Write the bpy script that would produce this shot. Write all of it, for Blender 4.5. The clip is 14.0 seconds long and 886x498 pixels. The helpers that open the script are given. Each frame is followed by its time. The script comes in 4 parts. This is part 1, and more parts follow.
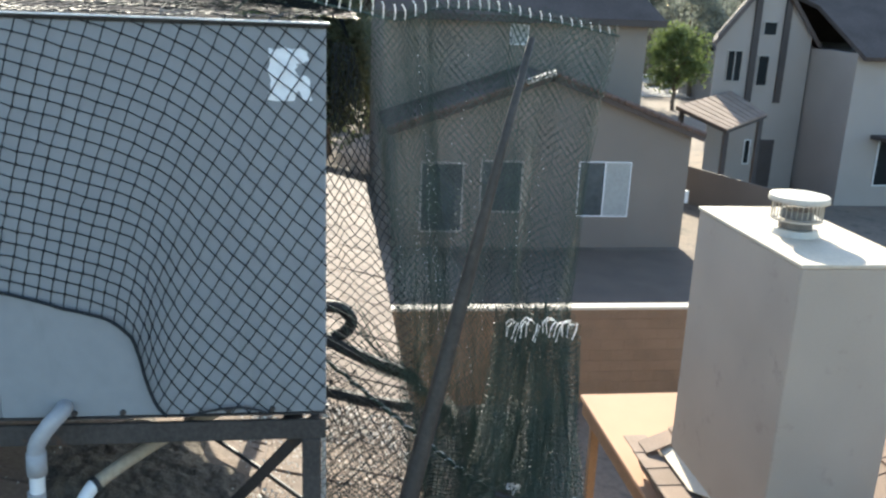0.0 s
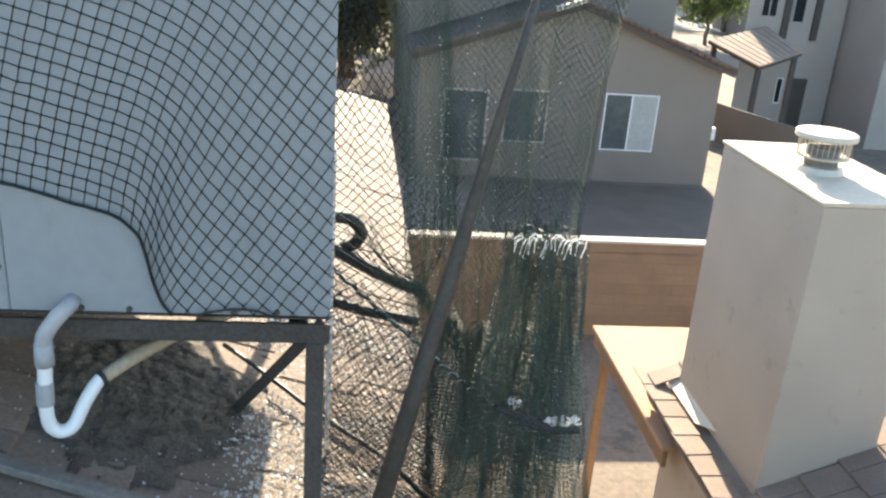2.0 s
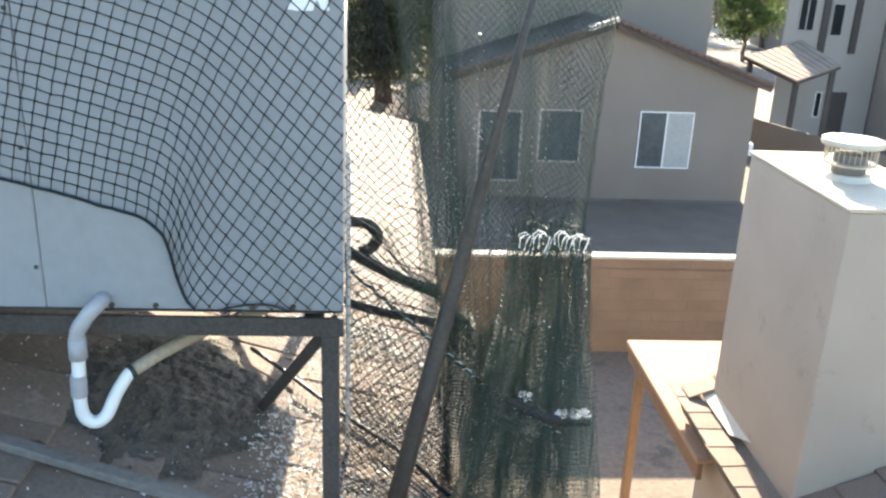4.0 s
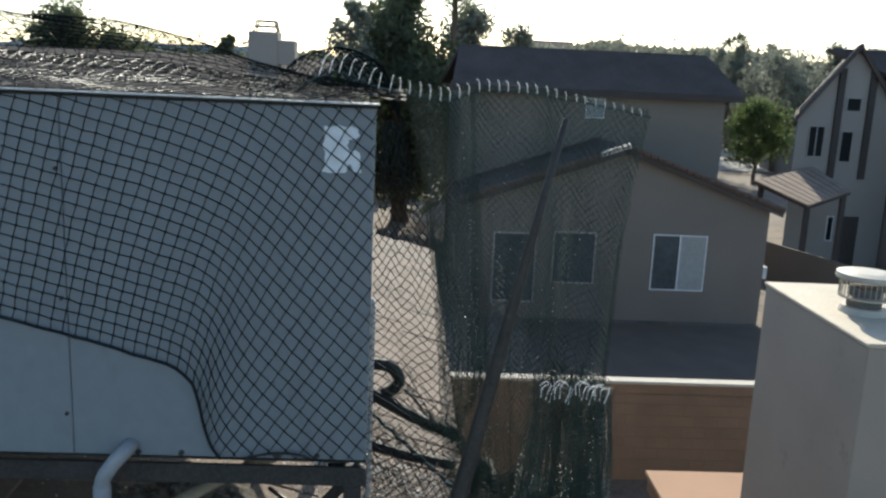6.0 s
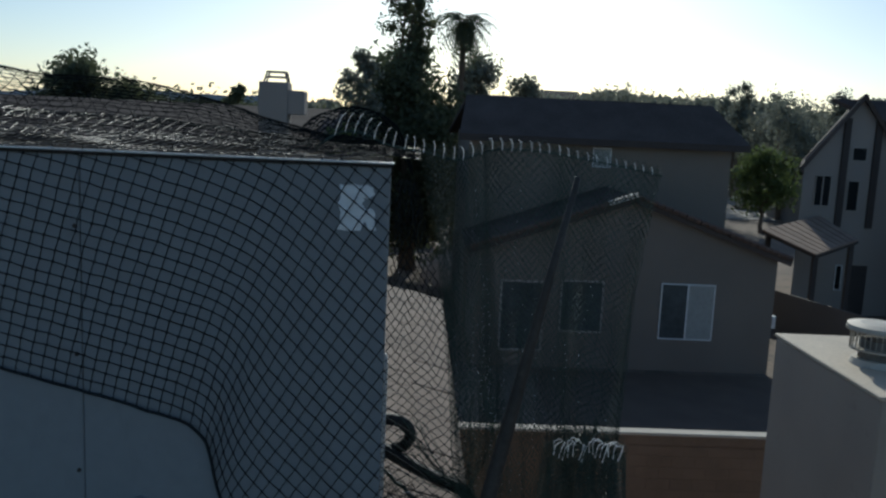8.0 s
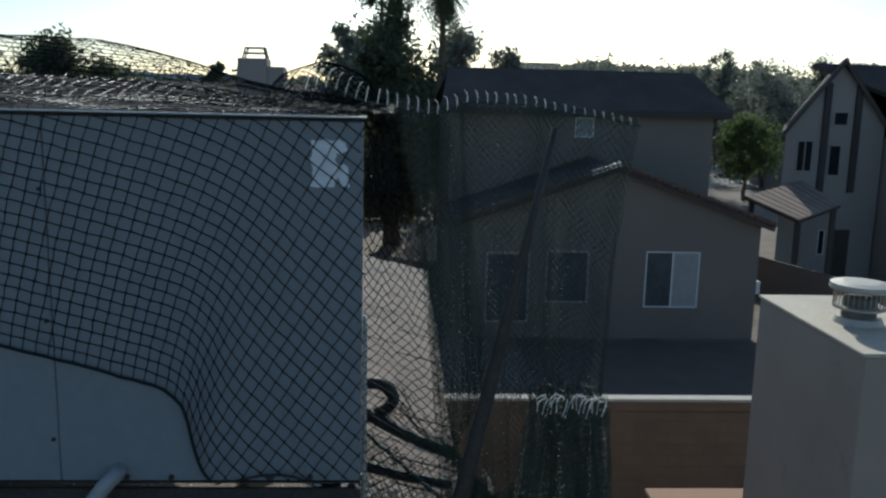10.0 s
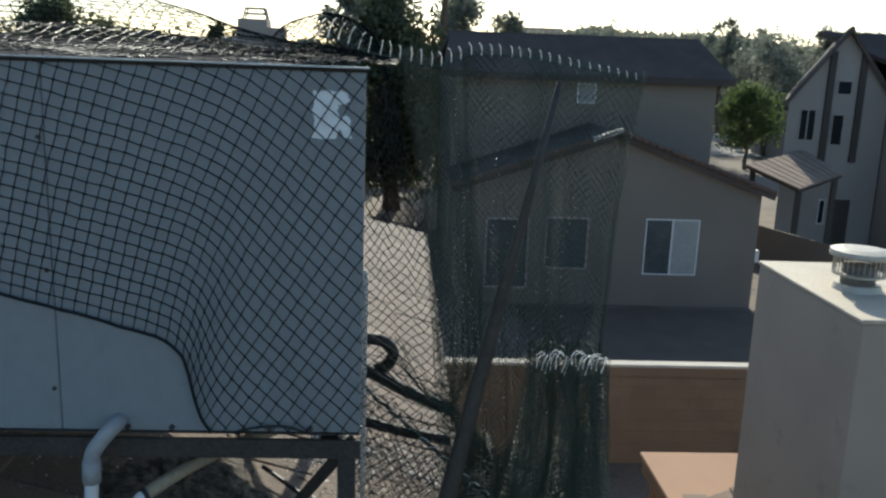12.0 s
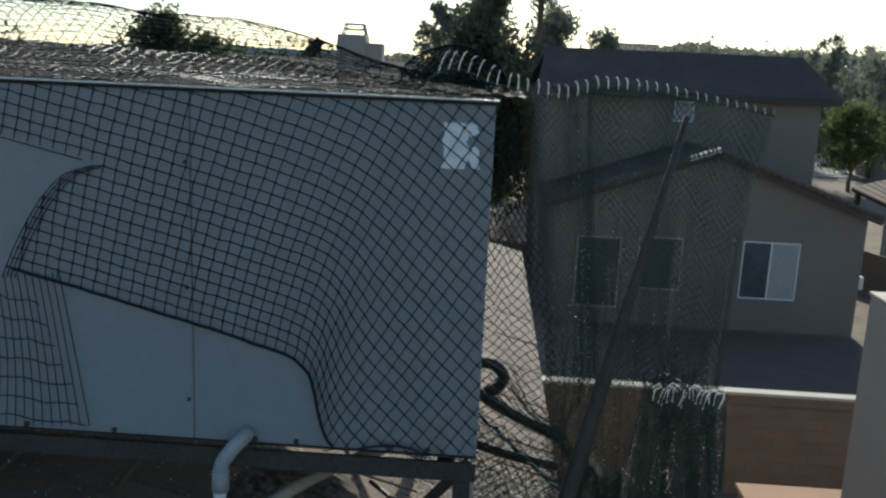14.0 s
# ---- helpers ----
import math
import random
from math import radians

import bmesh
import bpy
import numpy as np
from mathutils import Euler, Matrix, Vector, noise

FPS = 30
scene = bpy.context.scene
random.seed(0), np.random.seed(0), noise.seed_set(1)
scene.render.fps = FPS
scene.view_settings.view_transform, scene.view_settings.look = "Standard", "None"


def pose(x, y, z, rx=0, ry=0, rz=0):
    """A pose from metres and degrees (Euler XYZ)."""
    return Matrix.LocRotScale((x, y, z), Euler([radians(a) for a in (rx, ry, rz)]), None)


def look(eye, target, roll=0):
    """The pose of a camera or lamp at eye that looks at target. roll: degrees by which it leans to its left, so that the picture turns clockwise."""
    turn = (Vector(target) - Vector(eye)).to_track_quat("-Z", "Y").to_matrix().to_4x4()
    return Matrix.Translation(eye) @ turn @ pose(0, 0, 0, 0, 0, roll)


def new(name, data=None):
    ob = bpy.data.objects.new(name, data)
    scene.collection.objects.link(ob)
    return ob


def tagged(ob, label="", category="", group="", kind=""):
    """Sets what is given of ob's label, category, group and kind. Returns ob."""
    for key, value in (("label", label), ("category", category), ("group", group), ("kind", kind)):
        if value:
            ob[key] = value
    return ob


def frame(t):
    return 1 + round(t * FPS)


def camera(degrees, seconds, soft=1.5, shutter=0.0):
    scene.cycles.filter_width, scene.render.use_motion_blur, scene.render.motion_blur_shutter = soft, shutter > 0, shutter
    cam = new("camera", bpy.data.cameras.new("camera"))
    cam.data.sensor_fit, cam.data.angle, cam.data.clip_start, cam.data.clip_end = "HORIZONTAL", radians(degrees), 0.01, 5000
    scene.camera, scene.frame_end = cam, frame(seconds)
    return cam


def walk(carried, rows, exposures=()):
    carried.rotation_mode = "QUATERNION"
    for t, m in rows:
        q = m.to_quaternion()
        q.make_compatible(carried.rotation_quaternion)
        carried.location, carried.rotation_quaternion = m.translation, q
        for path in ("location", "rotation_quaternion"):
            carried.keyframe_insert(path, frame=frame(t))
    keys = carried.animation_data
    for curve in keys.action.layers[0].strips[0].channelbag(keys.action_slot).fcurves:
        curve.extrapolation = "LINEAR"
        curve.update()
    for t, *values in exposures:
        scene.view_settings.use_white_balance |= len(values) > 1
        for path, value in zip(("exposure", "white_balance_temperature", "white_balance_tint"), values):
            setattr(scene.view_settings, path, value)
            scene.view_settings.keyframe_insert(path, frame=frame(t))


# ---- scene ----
cam = camera(54.4, 14.0, soft=2.5)
PATH = [
    (0, (0.063, 0.448, 5.565), (0.329, 2.351, 5.009), 2.3),
    (0.5, (0.067, 0.457, 5.541), (0.306, 2.367, 4.996), 3.0),
    (1, (0.032, 0.505, 5.434), (0.325, 2.342, 4.699), 4.3),
    (1.5, (0.015, 0.54, 5.447), (0.316, 2.348, 4.647), 5.2),
    (2, (0.098, 0.451, 5.513), (0.32, 2.306, 4.8), 4.3),
    (2.5, (0.139, 0.384, 5.522), (0.318, 2.258, 4.849), 4.0),
    (2.7, (0.151, 0.373, 5.514), (0.321, 2.249, 4.841), 3.6),
    (4.8, (0.184, 0.263, 5.486), (0.306, 2.154, 4.846), 2.2),
    (5, (0.178, 0.256, 5.507), (0.298, 2.165, 4.925), 2.4),
    (5.5, (0.163, 0.268, 5.567), (0.266, 2.208, 5.093), 2.4),
    (6, (0.147, 0.272, 5.598), (0.236, 2.227, 5.19), 2.6),
    (6.5, (0.147, 0.269, 5.648), (0.239, 2.235, 5.296), 2.2),
    (7, (0.134, 0.252, 5.653), (0.21, 2.227, 5.348), 2.3),
    (7.2, (0.118, 0.252, 5.65), (0.183, 2.229, 5.351), 2.9),
    (9.5, (0.153, 0.293, 5.578), (0.247, 2.263, 5.246), 1.6),
    (10, (0.154, 0.298, 5.567), (0.258, 2.264, 5.211), 1.4),
    (10.5, (0.155, 0.304, 5.557), (0.261, 2.263, 5.17), 1.3),
    (11, (0.154, 0.309, 5.55), (0.261, 2.263, 5.136), 1.7),
    (11.5, (0.152, 0.304, 5.538), (0.261, 2.255, 5.114), 1.9),
    (12, (0.149, 0.301, 5.533), (0.256, 2.251, 5.1), 2.1),
    (12.5, (0.142, 0.299, 5.532), (0.249, 2.247, 5.093), 2.3),
    (13, (0.132, 0.296, 5.54), (0.24, 2.245, 5.102), 2.6),
    (13.5, (0.115, 0.287, 5.551), (0.185, 2.239, 5.122), 2.7),
    (14, (0.048, 0.266, 5.578), (-0.046, 2.221, 5.168), 2.6),
]
EXPOSURES = [
    (0, 2.42, 6400, 4), (0.5, 2.38, 6400, 4), (1, 2.38, 6750, 7), (1.5, 2.58, 7000, 6), (2, 2.87, 7000, 6), (2.7, 3.13, 6900, 6),
    (4.8, 3.10, 6800, 5), (5, 3.00, 6700, 4), (5.5, 2.38, 6250, 3), (6, 1.35, 6150, 3), (6.5, 0.68, 5850, 2), (7.2, -0.07, 5650, 2),
    (9.5, 0.12, 5500, 0), (10, 0.32, 5550, 0), (10.5, 0.62, 5650, 1), (11, 0.88, 6050, 1), (12, 1.08, 6050, 1), (13, 1.08, 6050, 1), (14, 0.88, 6000, 0),
]
walk(cam, [(t, look(eye, target, roll)) for t, eye, target, roll in PATH], EXPOSURES)

# ---------------------------------------------------------------- light
SUN_EL, SUN_AZ = 25.0, 6.0          # elevation; degrees from +y towards +x
world = bpy.data.worlds.new("sky")
scene.world = world
world.use_nodes = True
wn = world.node_tree.nodes
wl = world.node_tree.links
sky = wn.new("ShaderNodeTexSky")
sky.sky_type = "NISHITA"
sky.sun_disc = False
sky.sun_elevation = radians(SUN_EL)
sky.sun_rotation = radians(SUN_AZ)
sky.air_density, sky.dust_density, sky.ozone_density = 0.85, 0.7, 1.5
wl.new(sky.outputs[0], wn["Background"].inputs[0])
wn["Background"].inputs[1].default_value = 0.082
sun = new("sun", bpy.data.lights.new("sun", "SUN"))
sun.data.energy, sun.data.angle, sun.data.color = 2.9, radians(0.6), (1.0, 0.9, 0.76)
SUN_DIR = Vector((math.sin(radians(SUN_AZ)) * math.cos(radians(SUN_EL)), math.cos(radians(SUN_AZ)) * math.cos(radians(SUN_EL)), math.sin(radians(SUN_EL))))
sun.matrix_world = look(SUN_DIR * 40, (0, 0, 0))


# ---------------------------------------------------------------- materials
def material(name, base, rough=0.8, var=0.15, fine=60.0, coarse=3.0, bump=0.2, metal=0.0, stain=None, stain_at=0.6, island=0.0, spec=0.5, streak=0.0, translucent=0.0):
    """Base colour with grain at two scales, optional stains of another colour and relief."""
    m = bpy.data.materials.new(name)
    m.use_nodes = True
    nt = m.node_tree
    n, l = nt.nodes, nt.links
    b = n["Principled BSDF"]
    b.inputs["Roughness"].default_value = rough
    b.inputs["Metallic"].default_value = metal
    b.inputs["Specular IOR Level"].default_value = spec
    co = n.new("ShaderNodeTexCoord")
    geo = n.new("ShaderNodeNewGeometry")
    f = n.new("ShaderNodeTexNoise")
    f.inputs["Scale"].default_value, f.inputs["Detail"].default_value = fine, 6.0
    c = n.new("ShaderNodeTexNoise")
    c.inputs["Scale"].default_value, c.inputs["Detail"].default_value = coarse, 5.0
    place = geo.outputs["Position"]
    if streak:
        mp = n.new("ShaderNodeMapping")
        mp.inputs["Scale"].default_value = (1, 1, streak)
        l.new(geo.outputs["Position"], mp.inputs[0])
        place = mp.outputs[0]
    l.new(geo.outputs["Position"], f.inputs["Vector"])
    l.new(place, c.inputs["Vector"])
    add = n.new("ShaderNodeMath")
    add.operation = "ADD"
    l.new(f.outputs[0], add.inputs[0])
    l.new(c.outputs[0], add.inputs[1])
    mr = n.new("ShaderNodeMapRange")
    mr.inputs["From Min"].default_value, mr.inputs["From Max"].default_value = 0.7, 1.3
    mr.inputs["To Min"].default_value, mr.inputs["To Max"].default_value = 1 - var, 1 + var
    l.new(add.outputs[0], mr.inputs[0])
    value = mr.outputs[0]
    if island:
        oi = n.new("ShaderNodeObjectInfo")
        ir = n.new("ShaderNodeMapRange")
        ir.inputs["To Min"].default_value, ir.inputs["To Max"].default_value = 1 - island, 1 + island
        l.new(oi.outputs["Random"], ir.inputs[0])
        mu = n.new("ShaderNodeMath")
        mu.operation = "MULTIPLY"
        l.new(value, mu.inputs[0])
        l.new(ir.outputs[0], mu.inputs[1])
        value = mu.outputs[0]
    mix = n.new("ShaderNodeMix")
    mix.data_type, mix.blend_type = "RGBA", "MULTIPLY"
    mix.inputs[0].default_value = 1.0
    mix.inputs[6].default_value = (*base, 1)
    l.new(value, mix.inputs[7])
    colour = mix.outputs[2]
    if stain:
        s = n.new("ShaderNodeTexNoise")
        s.inputs["Scale"].default_value, s.inputs["Detail"].default_value, s.inputs["Roughness"].default_value = coarse * 3.1, 8.0, 0.65
        l.new(place, s.inputs["Vector"])
        sr = n.new("ShaderNodeMapRange")
        sr.inputs["From Min"].default_value, sr.inputs["From Max"].default_value = stain_at, stain_at + 0.08
        l.new(s.outputs[0], sr.inputs[0])
        m2 = n.new("ShaderNodeMix")
        m2.data_type = "RGBA"
        m2.inputs[7].default_value = (*stain, 1)
        l.new(sr.outputs[0], m2.inputs[0])
        l.new(colour, m2.inputs[6])
        colour = m2.outputs[2]
    l.new(colour, b.inputs["Base Color"])
    if bump:
        bp = n.new("ShaderNodeBump")
        bp.inputs["Strength"].default_value, bp.inputs["Distance"].default_value = bump, 0.01
        l.new(f.outputs[0], bp.inputs["Height"])
        l.new(bp.outputs[0], b.inputs["Normal"])
    if translucent:
        t = n.new("ShaderNodeBsdfTranslucent")
        l.new(colour, t.inputs[0])
        ms = n.new("ShaderNodeMixShader")
        ms.inputs[0].default_value = translucent
        l.new(b.outputs[0], ms.inputs[1])
        l.new(t.outputs[0], ms.inputs[2])
        l.new(ms.outputs[0], n["Material Output"].inputs[0])
    return m


M_METAL = material("painted_sheet_metal", (0.25, 0.26, 0.265), 0.5, 0.07, 25, 1.6, 0.03, stain=(0.222, 0.23, 0.23), stain_at=0.6, streak=0.25, spec=0.3)
M_LID = material("galvanised_lid", (0.62, 0.62, 0.6), 0.4, 0.1, 40, 4, 0.05, 0.3)
M_STEEL = material("weathered_steel", (0.062, 0.054, 0.047), 0.75, 0.3, 80, 6, 0.3, 0.0, spec=0.25, stain=(0.1, 0.062, 0.042), stain_at=0.62)
M_PVC = material("white_plastic_pipe", (0.72, 0.72, 0.7), 0.35, 0.06, 30, 5, 0.02)
M_PVC_GREY = material("grey_pipe_fitting", (0.33, 0.33, 0.33), 0.5, 0.12, 40, 8, 0.05)
M_FOAM = material("tan_pipe_wrap", (0.36, 0.29, 0.2), 0.85, 0.2, 60, 8, 0.3)
M_NET = material("dark_knotted_netting", (0.02, 0.024, 0.026), 0.5, 0.2, 200, 10, 0.0, spec=0.18)
M_NETH = material("shiny_heaped_netting", (0.014, 0.018, 0.018), 0.4, 0.2, 200, 10, 0.0, spec=0.035)
M_NETMATT = material("matt_heaped_netting", (0.014, 0.017, 0.018), 0.9, 0.2, 200, 10, 0.0, spec=0.0)
M_NETG = material("green_black_netting", (0.07, 0.1, 0.08), 0.5, 0.35, 200, 6, 0.0, spec=0.3, translucent=0.3)
# white stands in for sun glints on the net's dark cord
M_NETW = material("glint_white_net_cord", (0.88, 0.88, 0.85), 0.3, 0.08, 200, 10, 0.0, translucent=0.55)
M_NETP = material("dull_net_edge_cord", (0.2, 0.21, 0.18), 0.5, 0.2, 200, 10, 0.0, translucent=0.3)
M_HOSE = material("black_conduit", (0.018, 0.018, 0.018), 0.65, 0.2, 80, 6, 0.1)
M_LABEL = material("paper_label", (0.82, 0.83, 0.82), 0.6, 0.1, 50, 20, 0.05)
M_TILE = material("concrete_roof_tile", (0.19, 0.142, 0.108), 0.9, 0.25, 60, 2.5, 0.5, stain=(0.26, 0.22, 0.18), stain_at=0.6, island=0.16)
M_TILE_CLEAN = material("tan_roof_tile", (0.235, 0.172, 0.13), 0.9, 0.16, 60, 3, 0.45, island=0.16)
M_RAKE = material("red_brown_edge_tile", (0.13, 0.085, 0.065), 0.85, 0.2, 40, 3, 0.4)
M_DROP = material("bird_lime", (0.62, 0.6, 0.54), 0.9, 0.25, 90, 9, 0.5)
M_PORCH = material("tan_porch_tile", (0.33, 0.24, 0.18), 0.9, 0.2, 30, 2, 0.4, island=0.1)
# patio concrete darkened to deepen the house's shadow on it
M_SLAB = material("shade_dark_patio_concrete", (0.15, 0.11, 0.08), 0.9, 0.15, 40, 1.5, 0.2)
M_GLASS_DUSTY = material("dusty_window_glass", (0.075, 0.085, 0.085), 0.4, 0.25, 6, 1, 0.0, spec=0.15)
M_BATTEN = material("weathered_grey_timber", (0.165, 0.15, 0.13), 0.9, 0.25, 50, 5, 0.4)
M_UNDER = material("roof_underlay", (0.16, 0.13, 0.1), 0.95, 0.25, 30, 2, 0.4)
M_STUCCO = material("tan_stucco", (0.43, 0.355, 0.28), 0.92, 0.08, 120, 1.2, 0.55, stain=(0.37, 0.3, 0.235), stain_at=0.6)
M_STUCCO_B = material("grey_brown_stucco", (0.205, 0.175, 0.145), 0.92, 0.1, 60, 0.6, 0.3)
M_STUCCO_C = material("pale_stucco", (0.31, 0.275, 0.245), 0.92, 0.08, 60, 0.6, 0.3)
M_CROWN = material("chimney_top_metal", (0.55, 0.46, 0.34), 0.7, 0.12, 30, 3, 0.1)
M_CAP = material("galvanised_vent", (0.5, 0.45, 0.37), 0.5, 0.12, 60, 8, 0.05, 0.3)
M_BLOCK = material("tan_concrete_block", (0.25, 0.172, 0.115), 0.92, 0.18, 50, 2, 0.5, island=0.05)
M_MORTAR = material("mortar", (0.24, 0.166, 0.11), 0.95, 0.15, 70, 3, 0.3)
M_COPING = material("pale_wall_coping", (0.62, 0.56, 0.46), 0.9, 0.12, 60, 3, 0.3)
M_PATIO = material("tan_rolled_roofing", (0.43, 0.255, 0.155), 0.9, 0.08, 150, 1.5, 0.25)
M_WOOD = material("brown_painted_wood", (0.24, 0.14, 0.075), 0.7, 0.2, 40, 4, 0.2)
M_DIRT = material("dry_desert_ground", (0.2, 0.155, 0.115), 0.95, 0.25, 12, 0.5, 0.5, stain=(0.12, 0.1, 0.075), stain_at=0.56)
# asphalt base raised to hold the sun's grazing sheen
M_ROAD = material("sheen_pale_asphalt", (0.17, 0.16, 0.145), 0.9, 0.2, 40, 1, 0.3)
M_PAVE = material("pale_concrete", (0.36, 0.33, 0.29), 0.9, 0.12, 40, 1.5, 0.2)
M_ROOFDARK = material("brown_tile_roof", (0.095, 0.078, 0.07), 0.9, 0.25, 20, 1.0, 0.3, spec=0.1)
M_TRIM = material("dark_brown_trim", (0.055, 0.045, 0.04), 0.75, 0.2, 30, 2, 0.1)
M_WHITE = material("white_window_frame", (0.72, 0.72, 0.7), 0.5, 0.05, 40, 3, 0.05)
M_GLASS = material("dark_window_glass", (0.015, 0.018, 0.02), 0.35, 0.1, 5, 1, 0.0, spec=0.06)
M_BLIND = material("pale_window_blind", (0.33, 0.34, 0.32), 0.5, 0.12, 10, 2, 0.05)
# leaf base lightened a little in place of distance haze
M_LEAF = material("dark_tree_leaves", (0.105, 0.12, 0.065), 0.7, 0.4, 3, 0.6, 0.0, translucent=0.42)
M_LEAF_LIGHT = material("bright_tree_leaves", (0.12, 0.155, 0.05), 0.65, 0.35, 3, 0.6, 0.0, translucent=0.5)
# grey-green lifted paler: distance haze is mixed into the colour
M_LEAF_HAZED = material("hazed_grey_green_leaves", (0.2, 0.21, 0.165), 0.7, 0.3, 3, 0.6, 0.0, translucent=0.45)
M_BARK = material("tree_bark", (0.12, 0.09, 0.065), 0.9, 0.3, 20, 3, 0.5)
M_PIPEGREY = material("grey_weathered_pole", (0.058, 0.05, 0.042), 0.6, 0.3, 60, 8, 0.25, 0.0, spec=0.35, stain=(0.1, 0.085, 0.06), stain_at=0.6)
M_CAR = material("dark_car_paint", (0.03, 0.03, 0.035), 0.25, 0.1, 10, 2, 0.0)
M_DEBRIS = material("dirt_and_nest_debris", (0.095, 0.078, 0.06), 0.95, 0.45, 90, 14, 0.9, stain=(0.3, 0.27, 0.22), stain_at=0.66)
M_GRIME = material("grimy_lid_metal", (0.05, 0.047, 0.042), 0.95, 0.4, 60, 6, 0.4, spec=0.03, stain=(0.085, 0.08, 0.07), stain_at=0.64)
M_FLASH = material("cream_flashing", (0.62, 0.54, 0.42), 0.75, 0.12, 40, 4, 0.1)
M_FILM = material("crumpled_clear_plastic", (0.75, 0.76, 0.74), 0.2, 0.1, 60, 8, 0.2, translucent=0.5)
M_HILL = material("haze_paled_hill", (0.34, 0.34, 0.33), 1.0, 0.1, 0.05, 0.01, 0.0)


# ---------------------------------------------------------------- mesh helpers
def part(name, bm, mat, parent=None, label="", smooth=False):
    me = bpy.data.meshes.new(name)
    bm.normal_update()
    bm.to_mesh(me)
    bm.free()
    if mat:
        me.materials.append(mat)
    if smooth:
        for p in me.polygons:
            p.use_smooth = True
    ob = new(name, me)
    if parent:
        ob.parent = parent
    if label:
        tagged(ob, label)
    return ob


def empty(name, label, category, group="", at=(0, 0, 0), kind=""):
    e = new(name)
    e.location = at
    return tagged(e, label, category, group, kind)


def block(bm, x0, x1, y0, y1, z0, z1, bevel=0.0, m=None):
    """A box from corner to corner, edges bevelled."""
    r = bmesh.ops.create_cube(bm, size=1)
    vs = r["verts"]
    t = Matrix.Translation(((x0 + x1) / 2, (y0 + y1) / 2, (z0 + z1) / 2)) @ Matrix.Diagonal((abs(x1 - x0), abs(y1 - y0), abs(z1 - z0), 1))
    bmesh.ops.transform(bm, matrix=(m @ t) if m else t, verts=vs)
    if bevel:
        es = {e for v in vs for e in v.link_edges}
        bmesh.ops.bevel(bm, geom=list(es), offset=bevel, segments=1, affect="EDGES", clamp_overlap=True)
    return bm


def boxed(*a, **k):
    return block(bmesh.new(), *a, **k)


def tube(bm, pts, radius, sides=8, caps=True):
    """A round rod along a line of points; radius may be a list."""
    pts = [Vector(p) for p in pts]
    rs = radius if isinstance(radius, (list, tuple)) else [radius] * len(pts)
    rings = []
    up = Vector((0.13, 0.27, 0.95))
    for i, p in enumerate(pts):
        d = (pts[min(i + 1, len(pts) - 1)] - pts[max(i - 1, 0)])
        d = d.normalized() if d.length > 1e-9 else Vector((0, 0, 1))
        a = d.cross(up)
        if a.length < 0.05:
            a = d.cross(Vector((1, 0, 0)))
        a.normalize()
        b = d.cross(a)
        rings.append([bm.verts.new(p + rs[i] * (a * math.cos(2 * math.pi * k / sides) + b * math.sin(2 * math.pi * k / sides))) for k in range(sides)])
    for r0, r1 in zip(rings, rings[1:]):
        for k in range(sides):
            bm.faces.new((r0[k], r0[(k + 1) % sides], r1[(k + 1) % sides], r1[k]))
    if caps and sides > 2:
        bm.faces.new(rings[0][::-1])
        bm.faces.new(rings[-1])
    return bm


def curve_points(pts, n=6):
    """Catmull-Rom through the points."""
    pts = [Vector(p) for p in pts]
    out = []
    for i in range(len(pts) - 1):
        p0, p1, p2, p3 = pts[max(i - 1, 0)], pts[i], pts[i + 1], pts[min(i + 2, len(pts) - 1)]
        for k in range(n):
            t = k / n
            out.append(0.5 * ((2 * p1) + (p2 - p0) * t + (2 * p0 - 5 * p1 + 4 * p2 - p3) * t * t + (3 * p1 - p0 - 3 * p2 + p3) * t ** 3))
    out.append(pts[-1])
    return out


def poly(bm, pts):
    return bm.faces.new([bm.verts.new(p) for p in pts])


def slab(bm, pts, thick):
    """A flat polygon given thickness along its normal, downwards."""
    vs = [Vector(p) for p in pts]
    n = (vs[1] - vs[0]).cross(vs[2] - vs[0]).normalized()
    if n.z < 0:
        vs.reverse()
        n = -n
    top = [bm.verts.new(v) for v in vs]
    bot = [bm.verts.new(v - n * thick) for v in vs]
    bm.faces.new(top)
    bm.faces.new(bot[::-1])
    for i in range(len(vs)):
        j = (i + 1) % len(vs)
        bm.faces.new((top[j], top[i], bot[i], bot[j]))
    return bm


def strands(lines, radius, sides=3):
    """Many thin cords as one mesh."""
    verts, faces = [], []
    up = Vector((0.31, 0.22, 0.92))
    for pts in lines:
        base = len(verts)
        n = len(pts)
        for i, p in enumerate(pts):
            d = pts[min(i + 1, n - 1)] - pts[max(i - 1, 0)]
            if d.length < 1e-9:
                d = Vector((0, 0, 1))
            d = d.normalized()
            a = d.cross(up)
            if a.length < 0.05:
                a = d.cross(Vector((1, 0, 0)))
            a.normalize()
            b = d.cross(a)
            for k in range(sides):
                w = 2 * math.pi * k / sides
                verts.append(p + radius * (math.cos(w) * a + math.sin(w) * b))
        for i in range(n - 1):
            for k in range(sides):
                q = (k + 1) % sides
                faces.append((base + i * sides + k, base + i * sides + q, base + (i + 1) * sides + q, base + (i + 1) * sides + k))
    me = bpy.data.meshes.new("cords")
    me.from_pydata([tuple(v) for v in verts], [], faces)
    return me


def cord_object(name, lines, radius, mat, parent=None, label="", sides=3):
    me = strands(lines, radius, sides)
    me.name = name
    me.materials.append(mat)
    ob = new(name, me)
    if parent:
        ob.parent = parent
    if label:
        tagged(ob, label)
    return ob


